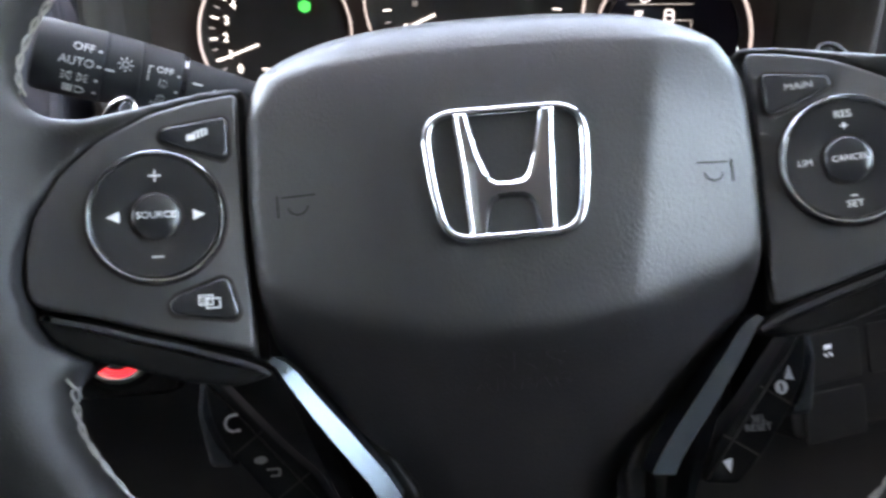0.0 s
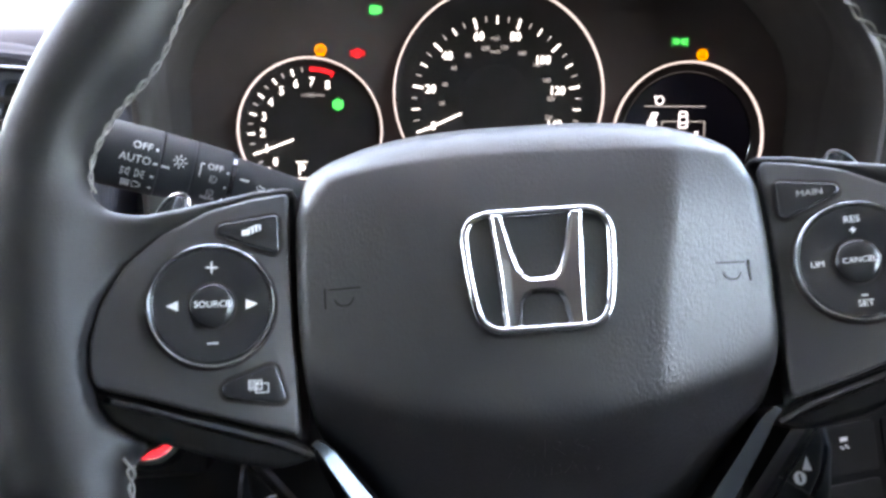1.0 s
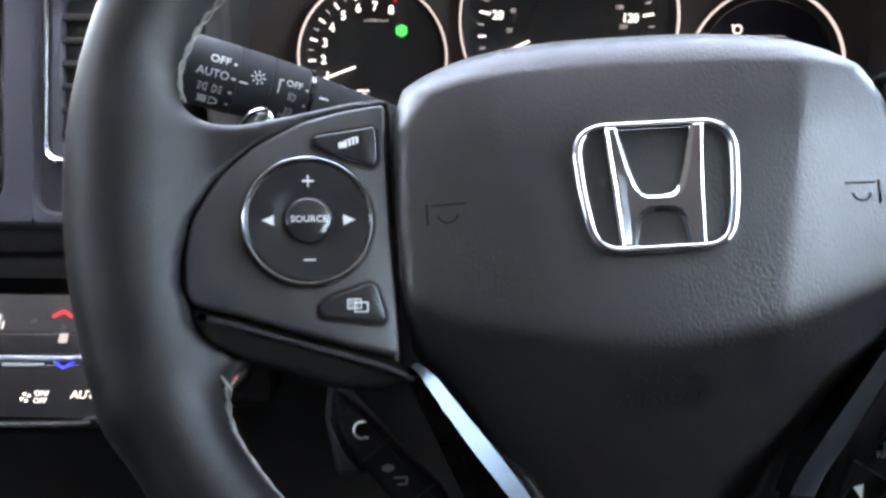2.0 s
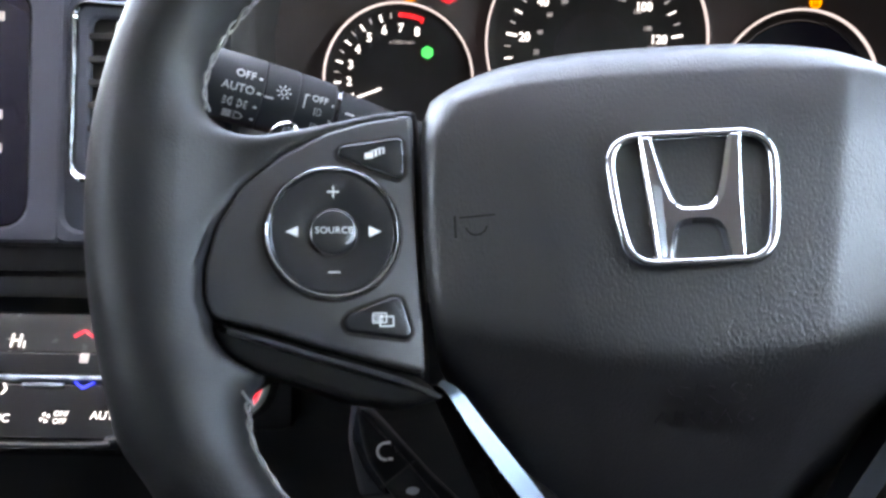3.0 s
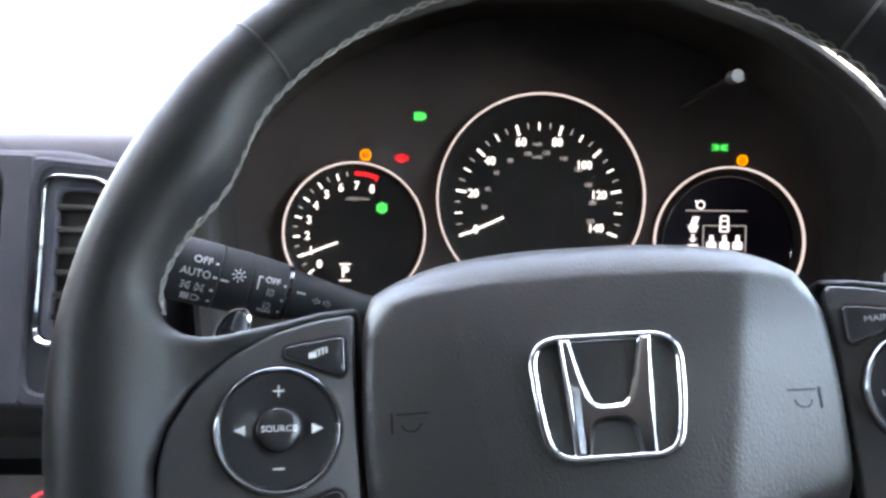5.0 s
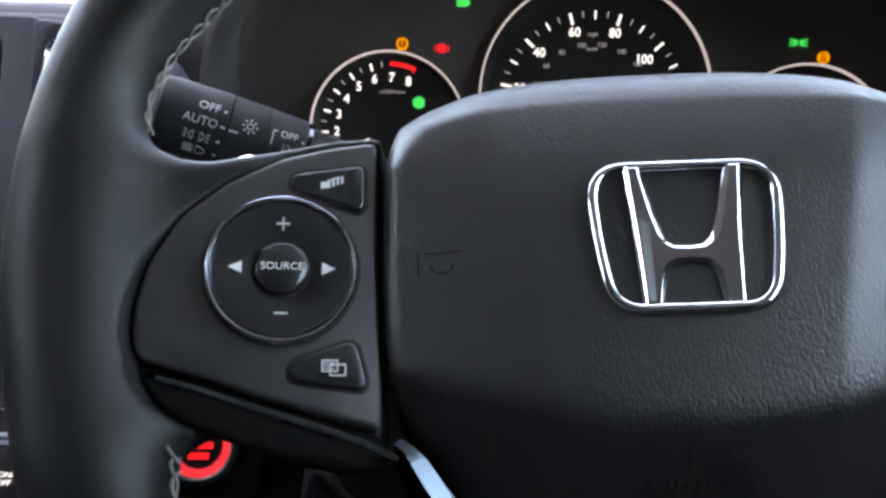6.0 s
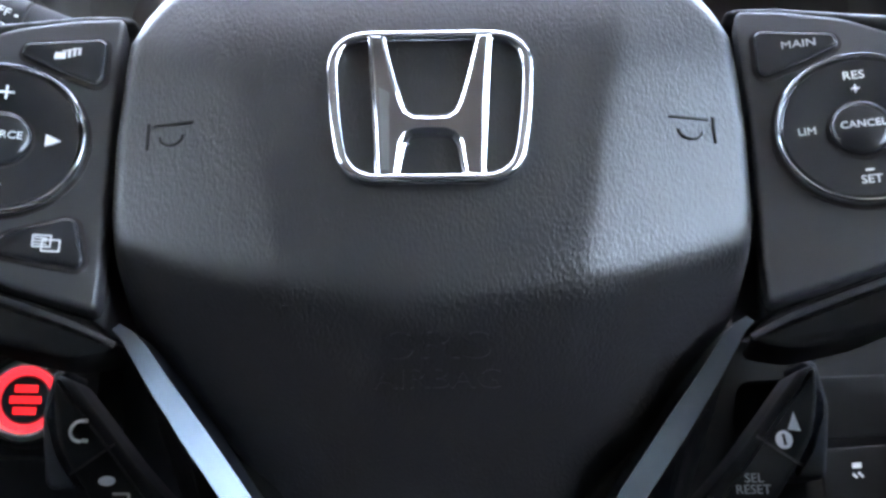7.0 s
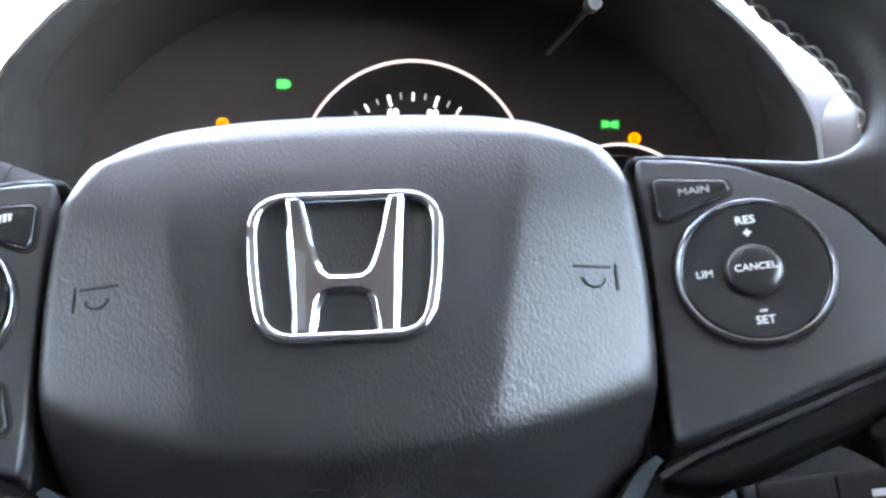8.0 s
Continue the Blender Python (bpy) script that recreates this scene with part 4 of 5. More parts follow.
        part("fog_lamp_mark", wrap(mesh_of(bm, "fog_lamp_mark", 35), 0.0440, radians(ang), 0.0140), PRINT_DIM, e, "grey fog lamp mark")
    part("word", wrap(lettering("REAR", 0.0028, 0.0002), 0.0440, radians(-40), 0.0140), PRINT_DIM, e, "grey word")
    for ang in (18, -10, -36):
        part("index_dot", wrap(mesh_of(prism(ring_of(0.0005, 0, 0, 10), -0.0001, 0.0001), "index_dot", 35), 0.0503, radians(ang), 0.0138), PRINT_SOFT, e, "white dot")
    part("index_mark", wrap(mesh_of(fine(bar(bmesh.new(), 0.0565, 0, 0.0605, 0, 0.0007, -0.0001, 0.0001), 0.001), "index_mark", 35), 0.0, radians(14), 0.0117), PRINT_SOFT, e, "white index mark")
    for s in (-1, 1):
        bm = bmesh.new()
        o = [(s * 0.0004, 0.0007), (s * 0.0022, 0.0007), (s * 0.0022, 0.0017), (s * 0.0042, 0.0), (s * 0.0022, -0.0017), (s * 0.0022, -0.0007), (s * 0.0004, -0.0007)]
        frame_plate(o, inset_line(o, 0.00035), -0.0001, 0.0001, bm=bm)
        part("turn_mark", wrap(mesh_of(bm, "turn_mark", 35), 0.0690 + s * 0.0004, radians(4), 0.0108), PRINT_SOFT, e, "white outlined arrow")


stalk("headlight_stalk", (-0.1390, 0.3725, 1.1015), (-0.0400, 0.4000, 1.0700), "black headlight and indicator stalk with white markings", left_stalk_marks)
stalk("wiper_stalk", (0.2150, 0.3900, 1.0560), (0.1150, 0.4050, 1.0560), "black plastic wiper stalk behind the wheel")

# ---------------------------------------------------------------- instrument cluster
CLUSTER = axes((0.0, 0.5797, 1.1240), (1, 0, 0), (0, 0.125, 0.992))
clu = thing("instrument_cluster", CLUSTER, "lit instrument cluster with three chrome-ringed dials", "instrument cluster")
# half outlines of the instrument opening, from the bottom to the top: at the face, and at the lip, which is narrower
HOOD_MID = 0.0525
AT_FACE = [(0.207, 0.98), (0.2115, 1.10), (0.2115, 1.130), (0.209, 1.151), (0.200, 1.172), (0.185, 1.191), (0.163, 1.208), (0.133, 1.222), (0.090, 1.233), (0.045, 1.238), (0.0, 1.239)]
AT_LIP = [(0.191, 0.98), (0.1965, 1.10), (0.1955, 1.121), (0.1915, 1.137), (0.1805, 1.154), (0.1630, 1.173), (0.1420, 1.190), (0.1160, 1.206), (0.0840, 1.219), (0.0450, 1.229), (0.0, 1.232)]


def hood_line(y, lip, grow=0.0, squash=1.0):
    """The outline of the instrument opening at a depth y, between face (0) and lip (1), grown and lowered as asked."""
    half = [(a[0] + (b[0] - a[0]) * lip, a[1] + (b[1] - a[1]) * lip) for a, b in zip(AT_FACE, AT_LIP)]
    half = [(p.x, p.y) for p in curve_through([(x, z, 0) for x, z in half], 4, False)]
    o = inset_line([(HOOD_MID + x, z) for x, z in half] + [(HOOD_MID - x, z) for x, z in half[::-1]][1:], -grow)
    return [(x, y, 0.98 + (z - 0.98) * squash) for x, z in o]


part("face", prism([(x, (z - 1.1233) / 0.992) for x, _, z in hood_line(0, 0.0, 0.001)], -0.02, -0.010, 0.001), CLUSTER_FACE, clu, "black cluster face")


def polar(cx, cy, r, deg):
    return cx + r * math.sin(radians(deg)), cy + r * math.cos(radians(deg))


def ringed_dial(cx, cy, r, label):
    d = part("dial", lathe([(r - 0.0002, -0.012), (r - 0.0002, -0.0030), (r - 0.0009, -0.0030), (r * 0.93, -0.0060), (r * 0.90, -0.0065), (r * 0.5, -0.0065), (0.0005, -0.0065)], 72, cx=cx, cy=cy), DIAL_FACE, clu, label)
    part("dial_ring", lathe([(r - 0.0014, -0.0034), (r - 0.0013, -0.0010), (r - 0.0006, 0.0000), (r - 0.0001, -0.0010), (r, -0.0034)], 96, cx=cx, cy=cy, cap=False), LIT_RING, d, "thin lit dial ring")
    return d


def cl(x, z):
    """Cluster-plane place of a point given by its x and height."""
    return x, (z - 1.1233) / 0.992


SZ0, SZ1 = -0.0064, -0.0060
# rev counter
rx, ry = cl(-0.0725, 1.0850)
d = ringed_dial(rx, ry, 0.0492, "rev counter")
for half_step in range(0, 15):
    n = half_step / 2
    if n > 6.6:
        continue
    a = -132 + 19.2 * n
    long = half_step % 2 == 0
    part("scale_mark", bar(bmesh.new(), *polar(rx, ry, 0.0378 if long else 0.0392, a), *polar(rx, ry, 0.0425, a), 0.0013 if long else 0.0008, SZ0, SZ1), G_WHITE if long else G_DIM, d)
for n in range(9):
    part("numeral", lettering(str(n), 0.0078, 0.0002, *polar(rx, ry, 0.0325, -132 + 19.2 * n), SZ1, 0.9, bold=0.022), G_WHITE, d)
zone = [polar(rx, ry, 0.0425, a) for a in np.linspace(0, 23, 10)] + [polar(rx, ry, 0.0385, 23), polar(rx, ry, 0.0385, 21.5)] + [polar(rx, ry, 0.0398, a) for a in np.linspace(21, 0, 10)]
part("red_zone", prism(zone, SZ0, SZ1), G_RED, d, "glowing red band")
part("scale_word", lettering("x1000r/min", 0.0030, 0.0002, *cl(-0.0705, 1.1085), SZ1, 1.15), G_DIM, d, "dim scale word")
part("needle", bar(bmesh.new(), *polar(rx, ry, 0.0130, -119), *polar(rx, ry, 0.0400, -113.5), 0.0014, -0.0040, -0.0030), G_WHITE, d, "white needle")
px, py = cl(-0.0790, 1.0580)
gear = part("gear_letter", lettering("P", 0.0108, 0.0002, px, py, SZ1, 0.95, bold=0.012), G_WHITE, d, "white gear letter")
bm = bar(bmesh.new(), px - 0.0040, py + 0.0056, px + 0.0040, py + 0.0056, 0.0008, SZ0, SZ1)
bar(bm, px - 0.0040, py - 0.0056, px + 0.0040, py - 0.0056, 0.0008, SZ0, SZ1)
part("gear_lines", bm, G_WHITE, d, "white lines over and under the letter")
# speedometer
sx, sy = cl(0.0560, 1.1100)
d = ringed_dial(sx, sy, 0.0722, "speedometer")
# the printed scale lies deeper than its ring, a little below the ring's middle
tx, ty = sx - 0.0013, sy - 0.0063
for mph in range(0, 141, 5):
    a = (mph - 70) * 1.575
    size = 2 if mph % 20 == 0 else (1 if mph % 10 == 0 else 0)
    part("scale_mark", bar(bmesh.new(), *polar(tx, ty, (0.0543, 0.0530, 0.0512)[size], a), *polar(tx, ty, 0.0583, a), (0.0007, 0.0010, 0.0016)[size], SZ0, SZ1), (G_DIM, G_WHITE, G_WHITE)[size], d)
for mph in range(0, 141, 20):
    part("numeral", lettering(str(mph), 0.0080, 0.0002, *polar(tx, ty, 0.0462 if mph < 100 else 0.0426, (mph - 70) * 1.575), SZ1, 0.92, bold=0.018), G_WHITE, d)
for kmh in range(20, 221, 20):
    part("small_numeral", lettering(str(kmh), 0.0040, 0.0002, *polar(tx, ty, 0.0375, (kmh / 1.609 - 70) * 1.575), SZ1, 0.95, bold=0.02), G_FAINT, d, "dim kilometre figures")
part("scale_word", lettering("mph", 0.0036, 0.0002, tx - 0.0012, ty + 0.0435, SZ1), G_DIM, d, "dim scale word")
part("scale_word", lettering("km/h", 0.0034, 0.0002, tx - 0.0012, ty + 0.0345, SZ1), G_DIM, d, "dim scale word")
part("needle", bar(bmesh.new(), *polar(tx, ty, 0.0255, -106.5), *polar(tx, ty, 0.0520, -110.5), 0.0016, -0.0040, -0.0030), G_WHITE, d, "white needle")
part("hub_cap", lathe([(0.0255, -0.0066), (0.0255, -0.0050), (0.0250, -0.0046), (0.0005, -0.0046)], 64, cx=tx, cy=ty), DIAL_FACE, d, "flat black hub cap")
# information display
lx, ly = cl(0.1872, 1.0800)
d = ringed_dial(lx, ly, 0.0530, "information display dial")
part("inner_ring", lathe([(0.0462, -0.0066), (0.0462, -0.0056), (0.0455, -0.0052), (0.0450, -0.0056), (0.0450, -0.0066)], 72, cx=lx, cy=ly, cap=False), GLOSS_BLACK, d, "dark inner ring")
part("screen", prism(ring_of(0.0448, lx, ly, 64), -0.0066, -0.0063), LCD_FACE, d, "dark violet display")
S0, S1 = -0.0062, -0.0059
ax, ay = cl(0.1570, 1.1020)
part("screen_line", bar(bmesh.new(), ax, ay, ax + 0.0430, ay, 0.0006, S0, S1), G_DIM, d, "thin light line")
bm = bmesh.new()
o = ring_of(0.0032, ax + 0.0108, ay + 0.0040, 20)
frame_plate(o, inset_line(o, 0.0009), S0, S1, bm=bm)
bar(bm, ax + 0.0070, ay + 0.0068, ax + 0.0092, ay + 0.0052, 0.0012, S0, S1)
part("cruise_mark", bm, G_LCD, d, "white cruise mark")
bm = bmesh.new()
o = rounded([(ax + 0.0242, ay - 0.0150), (ax + 0.0312, ay - 0.0150), (ax + 0.0308, ay - 0.0042), (ax + 0.0296, ay - 0.0032), (ax + 0.0258, ay - 0.0032), (ax + 0.0246, ay - 0.0042)], 0.0014)
frame_plate(o, inset_line(o, 0.0011), S0, S1, bm=bm)
for y in (-0.0070, -0.0112):
    bar(bm, ax + 0.0250, ay + y, ax + 0.0304, ay + y, 0.0010, S0, S1)
part("car_mark", bm, G_LCD, d, "white car mark")
bm = bmesh.new()
for a, b in (((0.0130, -0.0104), (0.0240, -0.0104)), ((0.0314, -0.0104), (0.0428, -0.0104)), ((0.0130, -0.0104), (0.0130, -0.0290)), ((0.0428, -0.0104), (0.0428, -0.0290))):
    bar(bm, ax + a[0], ay + a[1], ax + b[0], ay + b[1], 0.0006, S0, S1)
part("screen_frame", bm, G_DIM, d, "thin light frame")
for k in range(3):
    cx = ax + 0.0188 + 0.0092 * k
    bm = prism(rounded([(cx - 0.0034, ay - 0.0270), (cx + 0.0034, ay - 0.0270), (cx + 0.0034, ay - 0.0222), (cx + 0.0016, ay - 0.0212), (cx + 0.0012, ay - 0.0170), (cx - 0.0012, ay - 0.0170), (cx - 0.0016, ay - 0.0212), (cx - 0.0034, ay - 0.0222)], 0.0003), S0, S1)
    part("seat_mark", bm, G_LCD, d, "white seat mark")
bm = prism([(ax + 0.0030, ay - 0.0120), (ax + 0.0075, ay - 0.0120), (ax + 0.0102, ay - 0.0042), (ax + 0.0055, ay - 0.0042)], S0, S1)
part("belt_mark", bm, G_LCD, d, "white seat belt mark")
bm = prism([(ax + 0.0020, ay - 0.0104), (ax + 0.0096, ay - 0.0104), (ax + 0.0076, ay - 0.0150), (ax + 0.0040, ay - 0.0150)], S1, S1 + 0.0002)
bar(bm, ax + 0.0058, ay - 0.0165, ax + 0.0058, ay - 0.0200, 0.0018, S0, S1)
prism([(ax + 0.0030, ay - 0.0195), (ax + 0.0086, ay - 0.0195), (ax + 0.0058, ay - 0.0222)], S0, S1, bm=bm)
bar(bm, ax + 0.0022, ay - 0.0250, ax + 0.0094, ay - 0.0250, 0.0030, S0, S1)
part("buckle_mark", bm, G_LCD, d, "white buckle mark")


# warning lights on the black face
def lamp(x, z, bm, mat, label):
    me = mesh_of(bm, "warning_light", 35)
    cx, cy = cl(x, z)
    for v in me.vertices:
        v.co = (cx + v.co.x, cy + v.co.y, -0.0095 + v.co.z)
    part("warning_light", me, mat, clu, label)


lamp(-0.0276, 1.1653, prism([(-0.0042, -0.0028), (0.0010, -0.0028), (0.0034, -0.0020), (0.0044, 0), (0.0034, 0.0020), (0.0010, 0.0028), (-0.0042, 0.0028)], 0, 0.0004), G_GREEN, "green headlamp light")
bm = bmesh.new()
o = [(0.0038 * math.cos(a * 0.35), 0.0036 * math.sin(a * 0.35)) for a in range(18)]
frame_plate(o, inset_line(o, 0.0011), 0, 0.0004, bm=bm)
bar(bm, 0, 0.0020, 0, -0.0008, 0.0010, 0, 0.0004)
bar(bm, -0.0028, -0.0034, 0.0028, -0.0034, 0.0012, 0, 0.0004)
lamp(-0.0653, 1.1389, bm, G_AMBER, "amber tyre pressure light")
bm = prism(ring_of(0.0030, 0, 0, 20), 0, 0.0004)
for s in (-1, 1):
    bm2 = [(s * 0.0037, 0.0020), (s * 0.0044, 0.0008), (s * 0.0044, -0.0008), (s * 0.0037, -0.0020)]
    for a, b in zip(bm2, bm2[1:]):
        bar(bm, *a, *b, 0.0007, 0, 0.0004)
lamp(-0.0403, 1.1366, bm, G_RED, "red parking brake light")
bm = bmesh.new()
for s in (-1, 1):
    prism([(s * 0.0006, 0.0014), (s * 0.0030, 0.0024), (s * 0.0030, -0.0024), (s * 0.0006, -0.0014)], 0, 0.0004, bm=bm)
    for t in (-1, 0, 1):
        bar(bm, s * 0.0032, t * 0.0013, s * 0.0056, t * 0.0022, 0.0008, 0, 0.0004)
lamp(0.1817, 1.1458, bm, G_GREEN, "green side lamp light")
bm = bmesh.new()
o = ring_of(0.0038, 0, 0, 24)
frame_plate(o, inset_line(o, 0.0009), 0, 0.0004, bm=bm)
bar(bm, 0, 0.0020, 0, -0.0008, 0.0011, 0, 0.0004)
bar(bm, 0, -0.0014, 0, -0.0022, 0.0011, 0, 0.0004)
for s in (-1, 1):
    bar(bm, s * 0.0021, 0.0016, s * 0.0021, -0.0016, 0.0007, 0, 0.0004)
lamp(0.1976, 1.1370, bm, G_AMBER, "amber brake system light")
me = mesh_of(prism([(0.0042 * math.cos(math.pi * k / 6) * (1.0 if k % 2 else 0.86), 0.0042 * math.sin(math.pi * k / 6) * (1.0 if k % 2 else 0.86)) for k in range(12)], 0, 0.0004), "warning_light", 35)
cx, cy = cl(-0.0537, 1.1023)
for v in me.vertices:
    v.co = (cx + v.co.x, cy + v.co.y, -0.0062 + v.co.z)
part("warning_light", me, G_GREEN, clu, "green economy light")
# trip knob on its stem
stem = [CLUSTER.inverted() @ Vector(p) for p in ((0.1389, 0.4446, 1.1901), (0.1200, 0.5800, 1.1750))]
kn = part("trip_knob", tube([stem[0], stem[0].lerp(stem[1], 0.05)], 0.0036, sides=20), DASH_DARK, clu, "grey round trip knob")
part("knob_stem", tube([stem[0].lerp(stem[1], 0.05), stem[0].lerp(stem[1], 0.40) + Vector((-0.006, -0.010, 0))], 0.0014, sides=10), DIAL_FACE, kn, "dark stem")

# ---------------------------------------------------------------- dashboard
dash = thing("dashboard", pose(0, 0, 0), "blue-grey soft plastic dashboard with an arched instrument hood", "dashboard")


rings = [hood_line(y, lip, g, q) for y, lip, g, q in ((0.608, 0, 0.002, 1), (0.570, 0, 0.0, 1), (0.540, 0.25, 0.0, 1), (0.500, 0.65, 0, 1), (0.474, 0.95, 0, 1), (0.462, 1, 0, 1), (0.4555, 1, 0.0018, 1), (0.452, 1, 0.0050, 1),
                                                      (0.4535, 1, 0.0085, 1), (0.460, 1, 0.0105, 1), (0.475, 1, 0.0115, 1), (0.520, 1, 0.011, 0.998), (0.580, 1, 0.010, 0.985), (0.660, 1, 0.006, 0.93), (0.760, 1, 0.0, 0.80))]
bm = bmesh.new()
add_rings(bm, rings, False, False)
part("instrument_hood", bm, HOOD_PLASTIC, dash, "dark grained hood over the instruments", smooth=60)
# top pad, sweeping from door to door towards the windscreen
profile = [(0.496, 1.128), (0.4975, 1.140), (0.504, 1.150), (0.520, 1.1540), (0.60, 1.1575), (0.80, 1.1635), (0.95, 1.1668), (1.015, 1.150)]
bm = bmesh.new()
add_rings(bm, [[(x, y, z) for y, z in profile] + [(x, 1.015, 1.0), (x, 0.50, 1.0)] for x in (X0, -0.6, -0.30, -0.16)])
part("top_pad", bm, DASH_SOFT, dash, "soft blue-grey dash top", smooth=50)
bm = bmesh.new()
add_rings(bm, [[(x, y, z) for y, z in [(0.64, 1.120), (0.66, 1.140)] + profile[5:]] + [(x, 1.015, 1.0), (x, 0.64, 1.0)] for x in (-0.16, 0.10, 0.27)])
part("top_pad", bm, DASH_SOFT, dash, "soft blue-grey dash top", smooth=50)
bm = bmesh.new()
add_rings(bm, [[(x, y + dy, z + dz) for y, z in profile] + [(x, 1.015, 1.0), (x, 0.50, 1.0)] for x, dy, dz in ((0.27, 0.09, 0.022), (0.36, 0.10, 0.024), (X1, 0.12, 0.020))])
part("top_pad", bm, DASH_SOFT, dash, "soft blue-grey dash top", smooth=50)
# side vent nose beside the hood
bm = prism(rounded([(0.285, 1.04), (0.50, 1.04), (0.50, 1.150), (0.30, 1.166)], 0.02), 0, 0.05, 0.012)
bmesh.ops.transform(bm, matrix=Matrix.Translation((0, 0.545, 0)) @ Matrix.Rotation(radians(90), 4, "X"), verts=bm.verts)
part("end_panel", bm, DASH_DARK, dash, "dark end panel beside the hood", smooth=40)
# centre panel: one leaning face with openings for screen and vent
PANEL = axes((0.0, 0.452, 1.05), (1, 0, 0), (0, 0.2873, 0.9578))


def pn(x, z):
    return x, (z - 1.05) / 0.9578


def panel_line(points, r):
    return rounded([pn(x, z) for x, z in points], r)


centre = part("centre_panel", prism(panel_line([(-0.75, 1.012), (-0.200, 1.012), (-0.172, 1.026), (-0.165, 1.095), (-0.170, 1.122), (-0.188, 1.1385), (-0.225, 1.1480), (-0.75, 1.1525)], 0.014), -0.060, -0.004, 0.006), DASH_SOFT, dash, "blue-grey centre panel", smooth=50)
centre.matrix_local = PANEL
o1 = panel_line([(-0.75, 1.010), (-0.2432, 1.010), (-0.2432, 1.145), (-0.75, 1.148)], 0.005)
o2 = panel_line([(-0.74, 1.018), (-0.2610, 1.018), (-0.2610, 1.1395), (-0.74, 1.1410)], 0.016)
ob = part("screen_surround", frame_plate(o1, o2, -0.010, -0.0006, 0.0018), DASH_SOFT, dash, "raised surround of the screen")
ob.matrix_local = PANEL
o1 = panel_line([(-0.2470, 1.0095), (-0.1720, 1.0095), (-0.1675, 1.0950), (-0.1715, 1.1230), (-0.1880, 1.1385), (-0.2470, 1.1440)], 0.008)
o2 = panel_line([(-0.2424, 1.0165), (-0.1780, 1.0165), (-0.1745, 1.0950), (-0.1780, 1.1215), (-0.1920, 1.1345), (-0.2418, 1.1395)], 0.011)
ob = part("vent_surround", frame_plate(o1, o2, -0.010, -0.0010, 0.0018), DASH_SOFT, dash, "raised surround of the vent recess")
ob.matrix_local = PANEL
# dark shelf and grooves below the panel
for z0, z1, y in ((1.0065, 1.0115, 0.444), (0.990, 1.006, 0.452), (0.976, 0.9885, 0.449)):
    part("shelf_band", block(-0.75, -0.14, y, y + 0.05, z0, z1, bevel=0.002), DASH_DARK, dash, "dark band below the panel")
part("lower_panel", prism(rounded([(-0.75, 0.55), (0.41, 0.55), (0.41, 1.03), (0.29, 1.05), (0.285, 1.0), (-0.15, 1.0), (-0.15, 0.972), (-0.75, 0.972)], 0.02), 0, 0.05, 0.01), DASH_DARK, dash, "dark lower dash panel", smooth=50).matrix_local = Matrix.Translation((0, 0.565, 0)) @ Matrix.Rotation(radians(90), 4, "X")

# touch screen
ts = thing("touch_screen", PANEL, "dark glossy touch screen set in the dash", "screen")
part("glass", prism(panel_line([(-0.74, 1.018), (-0.2612, 1.018), (-0.2612, 1.1393), (-0.74, 1.1408)], 0.016), -0.010, -0.0015, 0.0005), DISPLAY, ts, "dark glossy glass")
for z in (1.125, 1.075, 1.058):
    x, y = pn(-0.2790, z)
    part("screen_mark", bar(bmesh.new(), x - 0.004, y, x + 0.004, y, 0.005, -0.0016, -0.0012), G_DIM, ts, "pale unreadable screen mark")

# chrome-framed air vent
vent = thing("air_vent", PANEL, "chrome-framed air vent with dark slats beside the screen", "air vent")
o1 = panel_line([(-0.2385, 1.0410), (-0.1955, 1.0410), (-0.1925, 1.1180), (-0.2030, 1.1310), (-0.2375, 1.1335)], 0.0090)
o2 = panel_line([(-0.2358, 1.0436), (-0.1980, 1.0436), (-0.1950, 1.1173), (-0.2040, 1.1288), (-0.2351, 1.1311)], 0.0082)
part("chrome_frame", frame_plate(o1, o2, -0.004, 0.0034, 0.0018), CHROME, vent, "polished chrome frame")
o3 = panel_line([(-0.2285, 1.0500), (-0.2025, 1.0500), (-0.2000, 1.1150), (-0.2065, 1.1235), (-0.2280, 1.1245)], 0.005)
part("inner_frame", frame_plate(o2, o3, -0.006, 0.0012, 0.0015), DASH_SOFT, vent, "dark inner frame")
part("vent_back", prism(o2, -0.0062, -0.0034), DEEP_BLACK, vent, "dark duct behind the slats")
for k in range(6):
    x, y = pn(0, 1.1148 - 0.01165 * k)
    bm = block(-0.2290, -0.2000, y - 0.0017, y + 0.0017, -0.0036, 0.0012, bevel=0.0008)
    part("slat", bm, HOOD_PLASTIC, vent, "dark vent slat")
part("slider", block(-0.2120, -0.2040, pn(0, 1.088)[1], pn(0, 1.094)[1], -0.001, 0.0040, bevel=0.001), STALK_PLASTIC, vent, "dark slider tab")

# climate control panel, leaning back below the screen
CLIMATE = axes((0.0, 0.405, 0.926), (1, 0, 0), (0, 0.7071, 0.7071))


def cp(x, z):
    return x, (z - 0.926) / 0.7071


cli = thing("climate_panel", CLIMATE, "gloss black touch climate panel with lit symbols and chrome edge", "control panel")


def strip(name, z0, z1, xr, lift, mat, label):
    (a, y0), (b, y1) = cp(-0.62, z0), cp(xr, z1)
    part(name, prism(rounded([(a, y0), (b, y0), (b, y1), (a, y1)], 0.0015), -0.012, lift, 0.0006), mat, cli, label)


